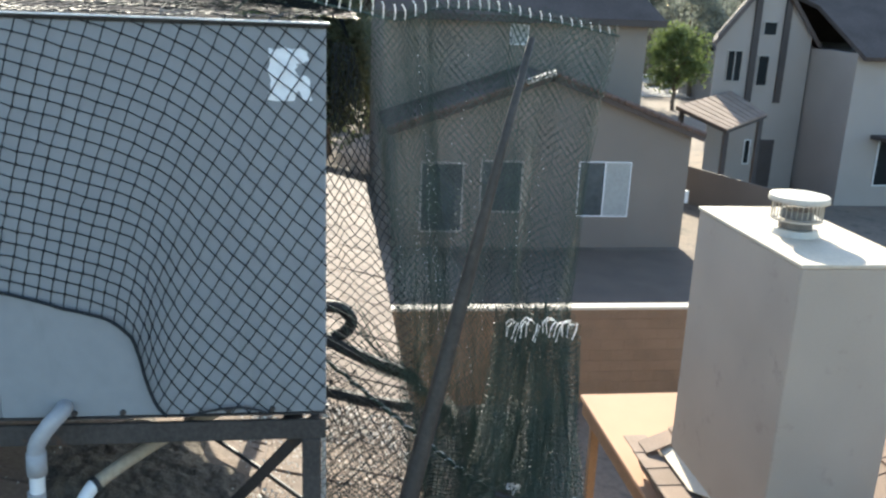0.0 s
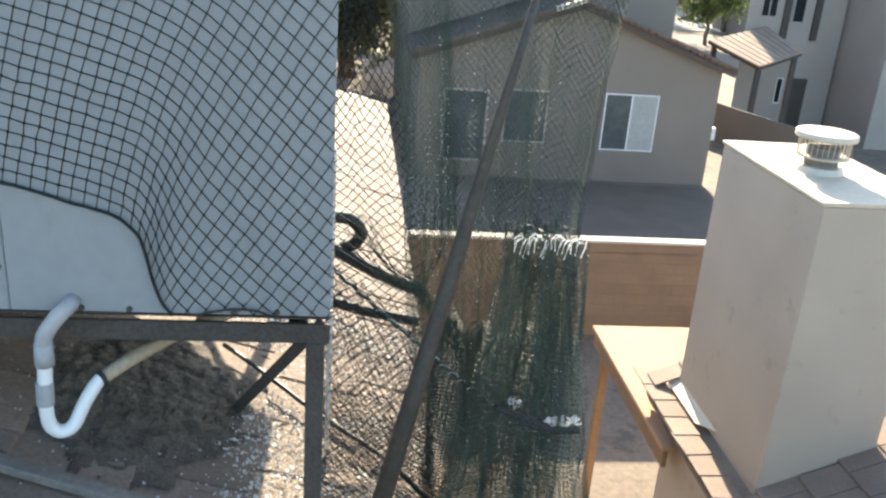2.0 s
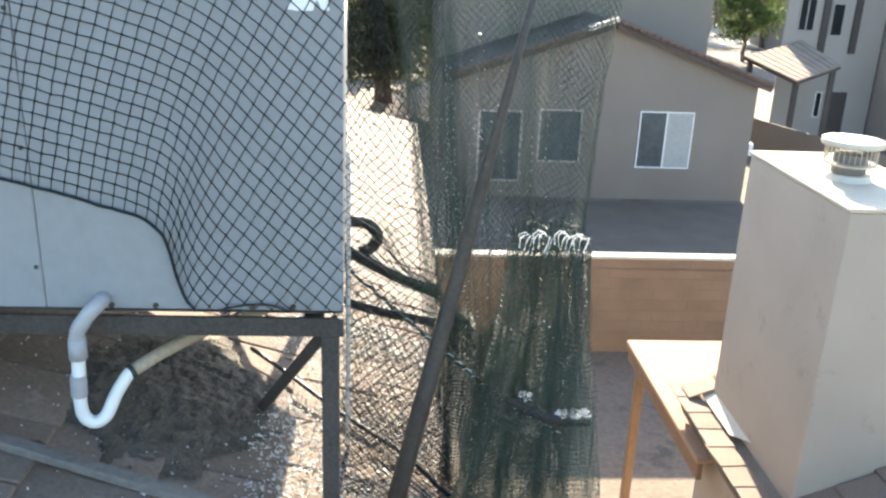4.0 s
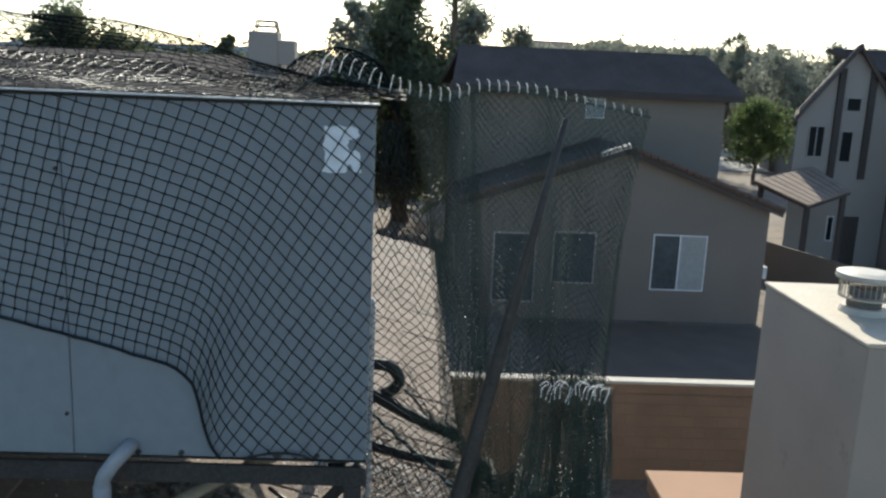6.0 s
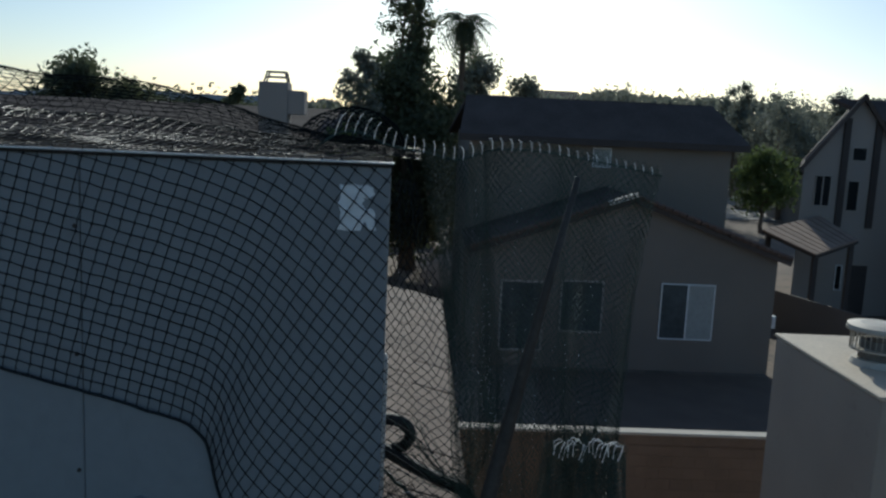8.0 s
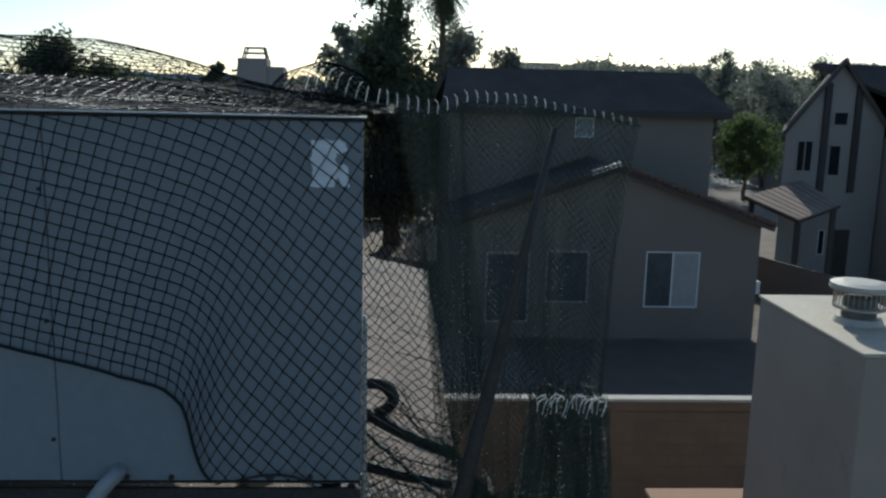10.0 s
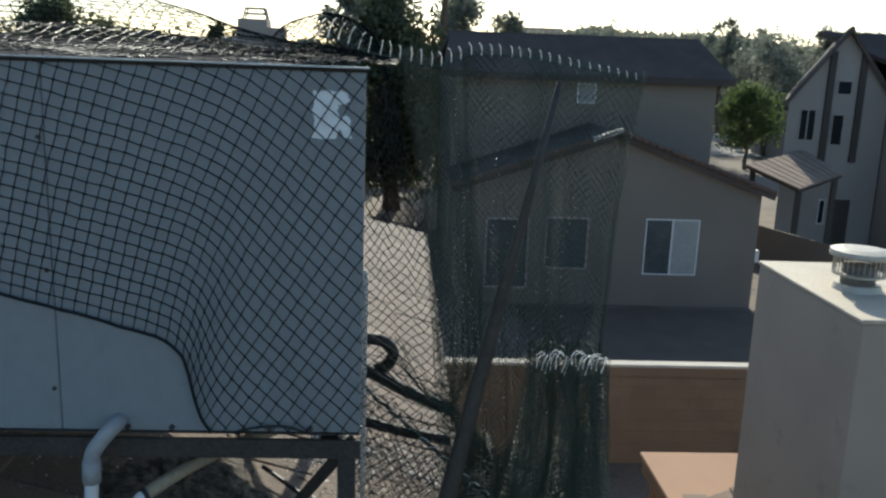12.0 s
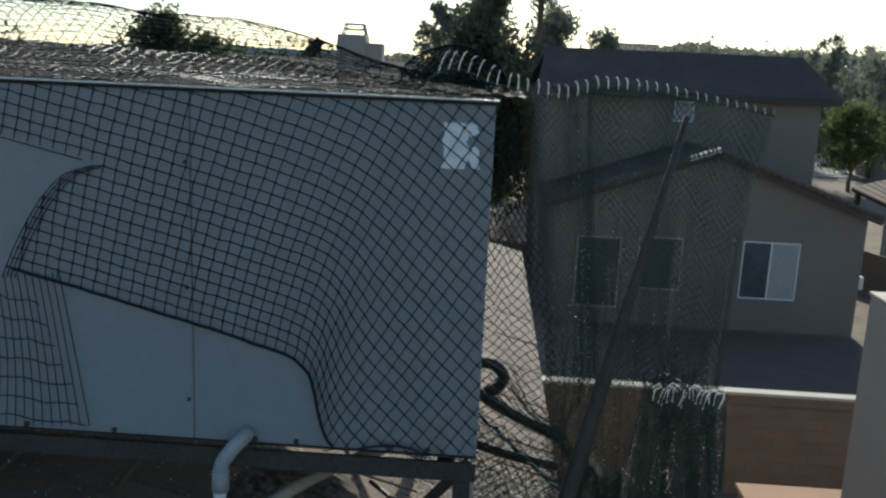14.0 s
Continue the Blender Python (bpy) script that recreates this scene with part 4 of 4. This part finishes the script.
# hanging gathered cords at the far end
for i in range(11):
    f = i / 10
    x0, x1 = -1.33 + 0.2 * f, -1.34 + 0.28 * f
    lines.append([Vector((x0 + (x1 - x0) * t + 0.02 * math.sin(3.1 * t) * (1 - f), BY0 - 0.008, 4.955 + 0.02 * f - (0.46) * t)) for t in (0, 0.15, 0.3, 0.5, 0.7, 0.85, 0.985)])
for k in range(7):
    z = 4.9 - k * 0.06
    lines.append([Vector((-1.34 + 0.03 * q + 0.004 * k * q, BY0 - 0.008, z - 0.004 * q + 0.006 * math.sin(q * 2 + k))) for q in range(6)])
cord_object("front_netting", lines, 0.0016, M_NET, net)
hem = [on_front(x, z) + Vector((0, -0.004, 0)) for x, z in ROWS[0] if x > -1.27 and z > BZ0]
cord_object("hem_cord", [hem], 0.0045, M_NET, net, "doubled dark hem cord", 5)
bm = bmesh.new()
for x, z in knot_places:
    if allowed(x, z) and z < BZ1:
        p = on_front(x, z)
        r = bmesh.ops.create_cube(bm, size=0.0058)
        bmesh.ops.translate(bm, verts=r["verts"], vec=p)
tagged(part("knots", bm, M_NET, net), kind="stuff")
# heap on the lid, thrown up towards the far end
top_x = [(-1.8, 0.24), (-1.2, 0.215), (-0.93, 0.19), (-0.71, 0.175), (-0.44, 0.125), (-0.26, 0.075), (-0.15, 0.045), (0.06, 0.03), (0.2, 0.02)]


def heap_height(x):
    for (a, ha), (b, hb) in zip(top_x, top_x[1:]):
        if x <= b:
            t = (x - a) / (b - a)
            return ha + (hb - ha) * max(0, t)
    return 0.02


def heap(u, v):
    x = -1.78 + 1.9 * u
    y = 2.58 + 0.72 * v
    hgt = heap_height(x)
    z = BZ1 + 0.022 + hgt * math.sin(math.pi * min(1, 0.08 + v * 0.92)) ** 0.8
    z += 0.014 * noise.noise((x * 5, y * 6, 2)) + 0.005 * noise.noise((x * 17, y * 15, 5))
    return (x + 0.02 * noise.noise((x * 5, y * 9, 8)), y, max(z, BZ1 + 0.02))


cord_object("heaped_netting", mesh_lines(heap, 50, 26), 0.0012, M_NETMATT, net)


def heap2(u, v):
    p = heap(u, v)
    q = BZ1 + 0.02 + (p[2] - BZ1 - 0.02) * 0.42
    return (p[0] + 0.015, p[1] + 0.02, q + 0.01 * noise.noise((p[0] * 13, p[1] * 11, 9)))


cord_object("heaped_netting", mesh_lines(heap2, 50, 26), 0.0011, M_NETH, net)

# a second, lower hump where the netting leaves the lid
def hump(u, v):
    x = -0.215 + 0.33 * u
    y = 2.7 + 0.42 * v
    z = BZ1 + 0.02 + 0.138 * math.sin(math.pi * min(1, 0.1 + 0.9 * u)) ** 0.55 * math.sin(math.pi * min(1, 0.05 + 0.95 * v)) ** 0.7
    return (x + 0.012 * noise.noise((x * 9, y * 9, 2)), y, z + 0.008 * noise.noise((x * 12, y * 11, 6)) - 0.05 * smooth_step(0.85, 1, u))


cord_object("heaped_netting", mesh_lines(hump, 13, 12, True), 0.0013, M_NETMATT, net)

# hung curtain of netting beside the unit
curtain = empty("hung_netting", "green-black netting hung in folds from a corded edge", "netting")
rope_pts = [(-0.16, 2.68, 5.535), (-0.09, 2.68, 5.585), (-0.03, 2.69, 5.585), (0.05, 2.7, 5.555), (0.14, 2.71, 5.54), (0.24, 2.715, 5.522), (0.3, 2.72, 5.54), (0.36, 2.725, 5.556), (0.49, 2.73, 5.555), (0.6, 2.74, 5.54), (0.72, 2.74, 5.522), (0.84, 2.75, 5.5)]
rope = curve_points(rope_pts, 6)
cord_object("edge_cord", [[Vector(p) + Vector((0, 0, -0.012)) for p in rope]], 0.003, M_NETG, curtain, "", 5)
L = len(rope) - 1
loops = []
rnd = random.Random(23)
for i in range(34):
    x = -0.105 + 0.0278 * i + rnd.uniform(-0.003, 0.003)
    k = max(q for q in range(L) if rope[q].x <= x or q == 0)
    p = Vector(rope[k]).lerp(Vector(rope[k + 1]), min(1, max(0, (x - rope[k].x) / max(1e-6, rope[k + 1].x - rope[k].x))))
    hgt = 0.05 - 0.0025 * i if i < 8 else 0.031 if i < 13 else max(0.006, 0.03 - 0.0016 * (i - 13))
    hgt *= rnd.uniform(0.75, 0.95)
    lean = (0.6 if i < 6 else 0.3 if i < 8 else -0.08 if i < 13 else -0.35) * hgt
    arc = [p + Vector((lean * f ** 1.9 + 0.1 * hgt * math.sin(math.pi * f), 0.012 * f - 0.005, -0.014 + (hgt + 0.014) * math.sin(f * 1.5))) for f in (0, 0.2, 0.4, 0.6, 0.8, 1.0)]
    loops.append(arc)
# loops painted white for the sun shining along them
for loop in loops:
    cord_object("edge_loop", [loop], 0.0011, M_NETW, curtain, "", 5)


def rope_at(u):
    f = u * L
    return Vector(rope[int(f)]).lerp(Vector(rope[min(L, int(f) + 1)]), f - int(f))


def curtain_at(u, v):
    """Folds that gather towards the roof edge."""
    top = rope_at(0.36 + 0.64 * u)
    bot = Vector((0.33 + 0.49 * u, 3.05 - 0.35 * u, 3.85 - 0.17 * u))
    g = 1 - 0.35 * smooth_step(0.35, 0.8, v) * math.sin(math.pi * u)
    p = top.lerp(bot, v)
    fold = 0.045 * math.sin(u * 31 + 2 * math.sin(v * 3)) * smooth_step(0, 0.25, v) * g
    p += Vector((0.12 * fold + 0.02 * noise.noise((u * 7, v * 2.6, 1)) + 0.005 * noise.noise((u * 27, v * 7, 2)), fold + 0.05 * noise.noise((u * 6, v * 3, 4)), -0.05 * math.sin(math.pi * u) * v))
    p.x += -0.06 * math.sin(math.pi * v) * (u - 0.5)
    p.y += 0.09 * smooth_step(0, 0.2, v)
    return p


for layer in range(3):
    def veil(u, v, layer=layer):
        s = 0.03 * layer
        return curtain_at(u + s * math.sin(math.pi * u) * noise.noise((u * 5, v * 5, layer * 4.0)), v) + Vector((0.006 * layer, 0.03 * layer, 0.008 * layer + 0.012 * noise.noise((u * 15, v * 9, layer))))
    tagged(cord_object("curtain", mesh_lines(veil, 34 + 5 * layer, 66 + 8 * layer, True), 0.0008, M_NETG, curtain), kind="stuff")
# cords gathered into the folds
rnd = random.Random(12)
gathered = []
for i in range(30):
    u0, du = rnd.uniform(0.0, 1.0), rnd.uniform(-0.1, 0.1)
    v0, v1 = rnd.uniform(0.1, 0.5), rnd.uniform(0.55, 1.0)
    gathered.append([curtain_at(min(1, max(0, u0 + du * q / 20 + 0.012 * math.sin(q * 2.1 + i))), v0 + (v1 - v0) * q / 20) + Vector((0, -0.01, 0)) for q in range(21)])
tagged(cord_object("gathered_cord", gathered, 0.0009, M_NETG, curtain, "", 4), kind="stuff")
# pale specks strung down the folds as the net's sun sparkles
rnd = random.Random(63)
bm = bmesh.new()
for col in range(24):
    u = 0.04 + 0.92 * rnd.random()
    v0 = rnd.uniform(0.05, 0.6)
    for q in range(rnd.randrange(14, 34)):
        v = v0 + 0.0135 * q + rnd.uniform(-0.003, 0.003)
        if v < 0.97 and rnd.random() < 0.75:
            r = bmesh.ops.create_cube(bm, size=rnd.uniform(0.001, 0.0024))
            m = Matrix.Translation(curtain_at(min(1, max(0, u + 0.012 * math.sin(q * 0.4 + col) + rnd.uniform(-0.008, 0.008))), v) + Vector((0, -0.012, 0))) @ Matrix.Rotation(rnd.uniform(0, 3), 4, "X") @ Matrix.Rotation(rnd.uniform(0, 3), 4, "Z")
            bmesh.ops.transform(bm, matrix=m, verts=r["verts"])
tagged(part("knots", bm, M_NETW, curtain, "tiny pale knots standing in for sun sparkles on the net"), kind="stuff")
# drawn together above the eave
fan = []
for i in range(44):
    f = i / 43
    a = Vector((0.07 + 0.2 * f, 3.16, 4.5 + 0.1 * math.sin(i * 2.3) * (1 - f) + 0.06 * f)) if i < 26 else Vector((0.34 + 0.12 * (f - 0.6) / 0.4, 3.1, 4.68 + 0.08 * math.sin(i * 1.9)))
    b = Vector((0.36 + 0.012 * math.sin(i * 1.7), 3.12 + 0.02 * math.cos(i * 2.9), 4.32 + 0.02 * math.sin(i * 3.3)))
    c = Vector((0.46 + 0.04 * math.sin(i), 3.02 + 0.02 * math.cos(i * 1.9), 4.2 + 0.05 * math.sin(i * 2.1)))
    fan.append(curve_points([a, a.lerp(b, 0.5) + Vector((0.02 * math.sin(i * 1.3), 0, -0.03)), b, c], 5))
tagged(cord_object("drawn_cord", fan, 0.0012, M_NETG, curtain, "", 4), kind="stuff")


# part over the roof tiles, open diamond mesh from the unit's corner down to the eave
def spread(u, v):
    a = Vector((0.068 + 0.06 * u, 2.62 + 0.12 * u, 5.46 - 0.02 * u))
    b = Vector((0.03 + 0.42 * u, 3.0 + 0.35 * u, 3.9 - 0.12 * u))
    p = a.lerp(b, v)
    return p + Vector((0.035 * math.sin(math.pi * v) * u + 0.015 * noise.noise((u * 4, v * 5, 3)), 0.05 * noise.noise((u * 3, v * 4, 6)), 0.02 * noise.noise((u * 5, v * 5, 7))))


cord_object("spread_netting", mesh_lines(spread, 7, 42, True), 0.0016, M_NET, curtain)


# netting lying on the tiles
def lying(u, v):
    x = 0.02 + 0.42 * u
    y = 2.7 + 0.75 * v
    return (x + 0.03 * noise.noise((x * 7, y * 7, 1)), y + 0.03 * noise.noise((x * 7, y * 7, 2)), upper_z(x) + 0.045 + 0.03 * abs(noise.noise((x * 6, y * 6, 3))))


cord_object("lying_netting", mesh_lines(lying, 11, 20, True), 0.0015, M_NET, curtain)

# slack, tangled part between the twisted cord and the tiles
for layer in range(3):
    def tangle(u, v, layer=layer):
        top = Vector((0.03 + 0.4 * u, 3.2 - 0.14 * u, 4.39 - 0.22 * u))
        bot = Vector((0.02 + 0.4 * u, 2.84 + 0.1 * u, upper_z(0.02 + 0.4 * u) + 0.05))
        sag = 0.07 * math.sin(math.pi * v) * (0.6 + 0.4 * layer)
        wob = 0.035 * (1 - 0.7 * v)
        p = top.lerp(bot, v)
        return p + Vector((wob * noise.noise((u * 9, v * 8, layer * 3.1)), 0.06 * noise.noise((u * 5, v * 6, layer * 2.3)) + 0.02 * layer, wob * noise.noise((u * 8, v * 9, layer * 1.7 + 5)) - sag * 0.4))
    tagged(cord_object("slack_netting", mesh_lines(tangle, 12, 15, True), 0.0013, M_NET, curtain), kind="stuff")

edge_line = curve_points([(0.02, 3.2, 4.4), (0.2, 3.1, 4.28), (0.39, 2.98, 4.16), (0.56, 2.9, 4.05), (0.78, 2.85, 3.92)], 8)
cord_object("selvage_cord", [[Vector(p) + Vector((0.004 * math.sin(q * 2.7), 0, 0.004 * math.cos(q * 2.7))) for q, p in enumerate(edge_line)]], 0.007, M_NETG, curtain, "twisted cord along the netting's edge", 6)
# pale strand wound on to draw the cord's white glints
cord_object("selvage_glints", [[Vector(p) + Vector((0.009 * math.sin(q * 1.4), -0.004, 0.009 * math.cos(q * 1.4))) for q, p in enumerate(curve_points(edge_line, 3))]], 0.0016, M_NETW, curtain, "pale strand for the white glints along the cord", 4)

ROPE = [(-0.36, 3.48), (-0.2, 3.36), (-0.014, 3.205), (0.14, 3.1), (0.27, 3.008), (0.41, 2.84)]
cord_object("foot_rope", [curve_points([(x, y, upper_z(x) + 0.05) for x, y in ROPE], 6)], 0.009, M_NET, curtain, "dark rope along the netting's foot on the tiles", 7)
# rolled foot and torn plastic caught in the folds
bm = bmesh.new()
tube(bm, curve_points([(0.57, 2.74, 4.115), (0.66, 2.74, 4.075), (0.76, 2.745, 4.035), (0.85, 2.75, 4.03)], 5), [0.012] * 5 + [0.019] * 6 + [0.016] * 5, 8)
part("rolled_foot", bm, M_HOSE, curtain, "dark rolled edge of the netting")
rnd = random.Random(91)
for cx, cz, wx in ((0.79, 4.068, 0.12), (0.63, 4.13, 0.045)):
    bm = bmesh.new()
    grid = [[bm.verts.new((cx + wx * (i / 9 - 0.5) + rnd.uniform(-0.005, 0.005), 2.735 + 0.008 * math.sin(i * 1.9 + j) + rnd.uniform(-0.003, 0.003), cz + 0.04 * (j / 6 - 0.5) * (1 - 0.5 * abs(i / 9 - 0.5)) + rnd.uniform(-0.005, 0.005))) for j in range(7)] for i in range(10)]
    for i in range(9):
        for j in range(6):
            if rnd.random() > 0.35:
                bm.faces.new((grid[i][j], grid[i + 1][j], grid[i + 1][j + 1], grid[i][j + 1]))
    part("plastic_scrap", bm, M_FILM, curtain, "crumpled glinting plastic caught in the netting")

# thick bundle, several layers folded over
bundle = empty("netting_bundle", "thick bundle of folded green-black netting hanging down", "netting")
for layer in range(6):
    def bundle_at(u, v, layer=layer):
        x = 0.54 + 0.255 * u + (u - 0.55) * 0.26 * smooth_step(0, 0.9, v)
        fold = (0.05 + 0.03 * v) * math.sin(u * 19 + layer * 1.7 + 1.6 * v) + 0.04 * noise.noise((u * 11, v * 3, layer))
        drop = 0.02 * abs(math.sin(u * 13 + layer)) + 0.02 * (u - 0.4) ** 2 * 8
        return (x + 0.035 * noise.noise((u * 8, v * 4, layer)) + 0.008 * layer, 2.72 + 0.035 * layer + fold * 0.6 + 0.03 * noise.noise((u * 5, v * 5, layer + 9)), 4.7 - drop - 1.25 * v)
    cord_object("fold", mesh_lines(bundle_at, 26, 66, layer % 2 == 0), 0.0009, M_NETG, bundle)


def back_fold(u, v):
    x = 0.4 + 0.42 * u + 0.03 * noise.noise((u * 6, v * 3, 2)) - 0.05 * v * (1 - u)
    return (x, 2.97 + 0.05 * math.sin(u * 21 + v * 2) + 0.03 * noise.noise((u * 5, v * 5, 3)), 4.3 - 0.06 * math.sin(math.pi * u) - 1.1 * v)


for q in range(2):
    cord_object("back_fold", mesh_lines(lambda u, v: Vector(back_fold(u, v)) + Vector((0.011 * q, 0.05 * q, 0.008 * q)), 48, 84, q == 0), 0.0016, M_NETG, bundle)
rnd = random.Random(31)
for i in range(16):
    c = Vector((rnd.uniform(0.5, 0.68), rnd.uniform(2.74, 2.8), rnd.uniform(3.98, 4.12)))
    cord_object("crumpled_loop", [[c + Vector((0.02 * q * math.cos(i), -0.004 * q, 0.012 * math.sin(q * 1.6 + i))) for q in range(-2, 3)]], 0.0018, M_NETP, bundle, "", 4)
caps = []
for i in range(9):
    x = 0.575 + 0.024 * i
    for r in range(2):
        y = 2.69 + 0.03 * r
        x = 0.575 + 0.024 * i + 0.009 * math.sin(i * 5.1 + r * 2.3)
        lift = 0.014 * math.sin(i * 3.7 + r * 1.9)
        caps.append([Vector((x - 0.008, y - 0.01, 4.655 - 0.02 * r + lift)), Vector((x - 0.004 - lift * 0.5, y - 0.005, 4.682 - 0.012 * r + lift)), Vector((x + 0.008, y + 0.01, 4.695 - 0.012 * r - 0.003 * abs(i - 3) + lift)), Vector((x + 0.02 + lift * 0.6, y + 0.02, 4.685 - 0.02 * r + lift * 0.4))])
# same white cord for the glints along the bundle's top
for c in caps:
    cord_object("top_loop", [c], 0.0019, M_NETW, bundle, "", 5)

# ---------------------------------------------------------------- debris on the upper roof
bm = bmesh.new()
cells = {}
for i in range(71):
    for j in range(61):
        x, y = -0.92 + 0.8 * i / 70, 2.55 + 1.05 * j / 60
        d = 1 - math.hypot((x + 0.57) / 0.34, (y - 3.08) / 0.48) + 0.28 * noise.noise((x * 6, y * 6, 1)) + 0.1 * noise.noise((x * 19, y * 19, 4))
        if d > 0:
            lump = 0.012 * noise.noise((x * 45, y * 45, 2)) + 0.016 * noise.noise((x * 21, y * 21, 7))
            cells[i, j] = bm.verts.new((x, y, upper_z(x) + 0.016 + 0.04 * min(1, d * 1.6) + lump * min(1, d * 5)))
for i in range(70):
    for j in range(60):
        q = [(i, j), (i + 1, j), (i + 1, j + 1), (i, j + 1)]
        if all(k in cells for k in q):
            bm.faces.new([cells[k] for k in q])
bmesh.ops.delete(bm, geom=[v for v in bm.verts if not v.link_faces], context="VERTS")
tagged(part("debris_heap", bm, M_DEBRIS), "dark heap of dirt and nest litter under the air unit", "debris", kind="stuff")
rnd = random.Random(77)
vs, fs = [], []
for i in range(34000):
    x = rnd.uniform(-1.6, 0.43)
    y = 2.0 + 2.1 * rnd.random() ** 1.1
    if noise.noise((x * 2.3, y * 1.9, 5)) < -0.12 and rnd.random() < 0.75:
        continue
    if rnd.random() < 0.97 * smooth_step(-0.1, -0.34, x + 0.1 * noise.noise((x * 9, y * 9, 3))):
        continue
    s = rnd.uniform(0.0018, 0.0052) * (2.0 if rnd.random() < 0.07 else 1)
    w = rnd.uniform(0, 6.28)
    c = Vector((x, y, upper_z(x) + 0.022))
    n = rnd.choice((4, 5, 6))
    k = len(vs)
    for q in range(n):
        a = w + 2 * math.pi * q / n
        vs.append(c + Vector((s * math.cos(a) * rnd.uniform(0.7, 1.2), s * math.sin(a) * rnd.uniform(0.7, 1.2), rnd.uniform(0.0, 0.008) - 0.3 * s * math.cos(a))))
    fs.append(tuple(range(k, k + n)))
me = bpy.data.meshes.new("droppings")
me.from_pydata([tuple(v) for v in vs], [], fs)
me.materials.append(M_DROP)
tagged(new("droppings", me), "pale dried bird droppings and bits scattered on the tiles", "droppings", kind="stuff")
vs, fs = [], []
for i in range(130):
    x, y = rnd.uniform(-1.7, 0.43), rnd.uniform(2.0, 4.6)
    l, w = rnd.uniform(0.01, 0.04), rnd.uniform(0, 6.28)
    c = Vector((x, y, upper_z(x) + 0.03))
    d = Vector((math.cos(w), math.sin(w), -0.3 * math.cos(w))) * l
    e = Vector((-math.sin(w), math.cos(w), 0.3 * math.sin(w))) * rnd.uniform(0.002, 0.009)
    k = len(vs)
    vs += [c - d, c + e + Vector((0, 0, 0.006)), c + d, c - e]
    fs.append((k, k + 1, k + 2, k + 3))
me = bpy.data.meshes.new("dry_leaves")
me.from_pydata([tuple(v) for v in vs], [], fs)
me.materials.append(M_BARK)
tagged(new("dry_leaves", me), "brown twigs and dry leaves littering the tiles", "leaf litter", kind="stuff")


# ---------------------------------------------------------------- roof tiles and wall blocks
def tile_mesh(name, length, width, thick, mat):
    """A flat interlocking roof tile: x down the slope, y across, slightly bowed, bevelled."""
    bm = bmesh.new()
    block(bm, 0, length, -width / 2 + 0.003, width / 2 - 0.003, -thick, 0, 0.004)
    me = bpy.data.meshes.new(name)
    bm.to_mesh(me)
    bm.free()
    me.materials.append(mat)
    return me


rnd = random.Random(5)
tm = tile_mesh("tile", 0.42, 0.3, 0.028, M_TILE)
exposure = 0.34
a_up = math.atan(0.32)
nrow = 0
x = EAVE_X + 0.02
while x > RIDGE_X:
    y = -1.7 + (0.15 if nrow % 2 else 0)
    while y < ROOF_Y1:
        o = new("tile", tm)
        o.parent = upper
        xs = x - 0.42 * math.cos(a_up)
        o.matrix_basis = Matrix.Translation((xs, y, upper_z(xs) + 0.0 + rnd.uniform(0, 0.004))) @ Matrix.Rotation(a_up - 0.05 + rnd.uniform(-0.008, 0.008), 4, "Y") @ Matrix.Rotation(rnd.uniform(-0.012, 0.012), 4, "Z")
        y += 0.302
    x -= exposure * math.cos(a_up)
    nrow += 1

tm2 = tile_mesh("tile", 0.42, 0.3, 0.028, M_TILE_CLEAN)
a_lo = math.atan(LSLOPE)
x = LX + 0.4
nrow = 0
while x < 7.2:
    y = 1.2 + (0.15 if nrow % 2 else 0)
    while y < LY1:
        inside = x - 0.1 > CX0 - 0.15 and x - 0.42 < CX1 - 0.05 and CY0 + 0.1 < y < CY1 + 0.12
        if not inside:
            o = new("tile", tm2)
            o.parent = lower
            # lower edge towards the eave
            o.matrix_basis = Matrix.Translation((x, y, lower_z(x) + 0.012 + rnd.uniform(0, 0.004))) @ Matrix.Rotation(math.pi, 4, "Z") @ Matrix.Rotation(a_lo - 0.05 + rnd.uniform(-0.008, 0.008), 4, "Y")
        y += 0.302
    x += exposure * math.cos(a_lo)
    nrow += 1
em = tile_mesh("edge_tile", 0.36, 0.25, 0.014, M_TILE_CLEAN)
y = 1.1
while y < LY1 + 0.1:
    o = new("edge_tile", em)
    o.parent = lower
    o.matrix_basis = Matrix.Translation((LX + 0.1, y, lower_z(LX + 0.1) + 0.055)) @ Matrix.Rotation(math.pi / 2, 4, "Z") @ Matrix.Rotation(0.025, 4, "Y") @ Matrix.Rotation(rnd.uniform(-0.06, 0.06), 4, "Z")
    y += 0.3
x = LX + 0.05
while x < 6.5:
    o = new("edge_tile", em)
    o.parent = lower
    o.matrix_basis = Matrix.Translation((x + 0.36, LY1 + 0.02, lower_z(x + 0.36) + 0.06)) @ Matrix.Rotation(math.pi, 4, "Z") @ Matrix.Rotation(a_lo - 0.06, 4, "Y") @ Matrix.Rotation(rnd.uniform(-0.05, 0.05), 4, "Z")
    x += 0.3

bmesh_block = tile_mesh("block", 0.392, 0.19, 0.03, M_BLOCK)
for r in range(9):
    z = GROUND + 0.2 * r
    for i in range(30):
        x = 0.2 + 0.4 * i + (0.2 if r % 2 else 0)
        if x > 11.5:
            continue
        o = new("block", bmesh_block)
        o.parent = bw
        o.matrix_basis = Matrix.Translation((x, WY + 0.0, z + 0.1 if z + 0.2 < WTOP else WTOP - 0.05 - 0.1)) @ Matrix.Rotation(math.pi / 2, 4, "X")
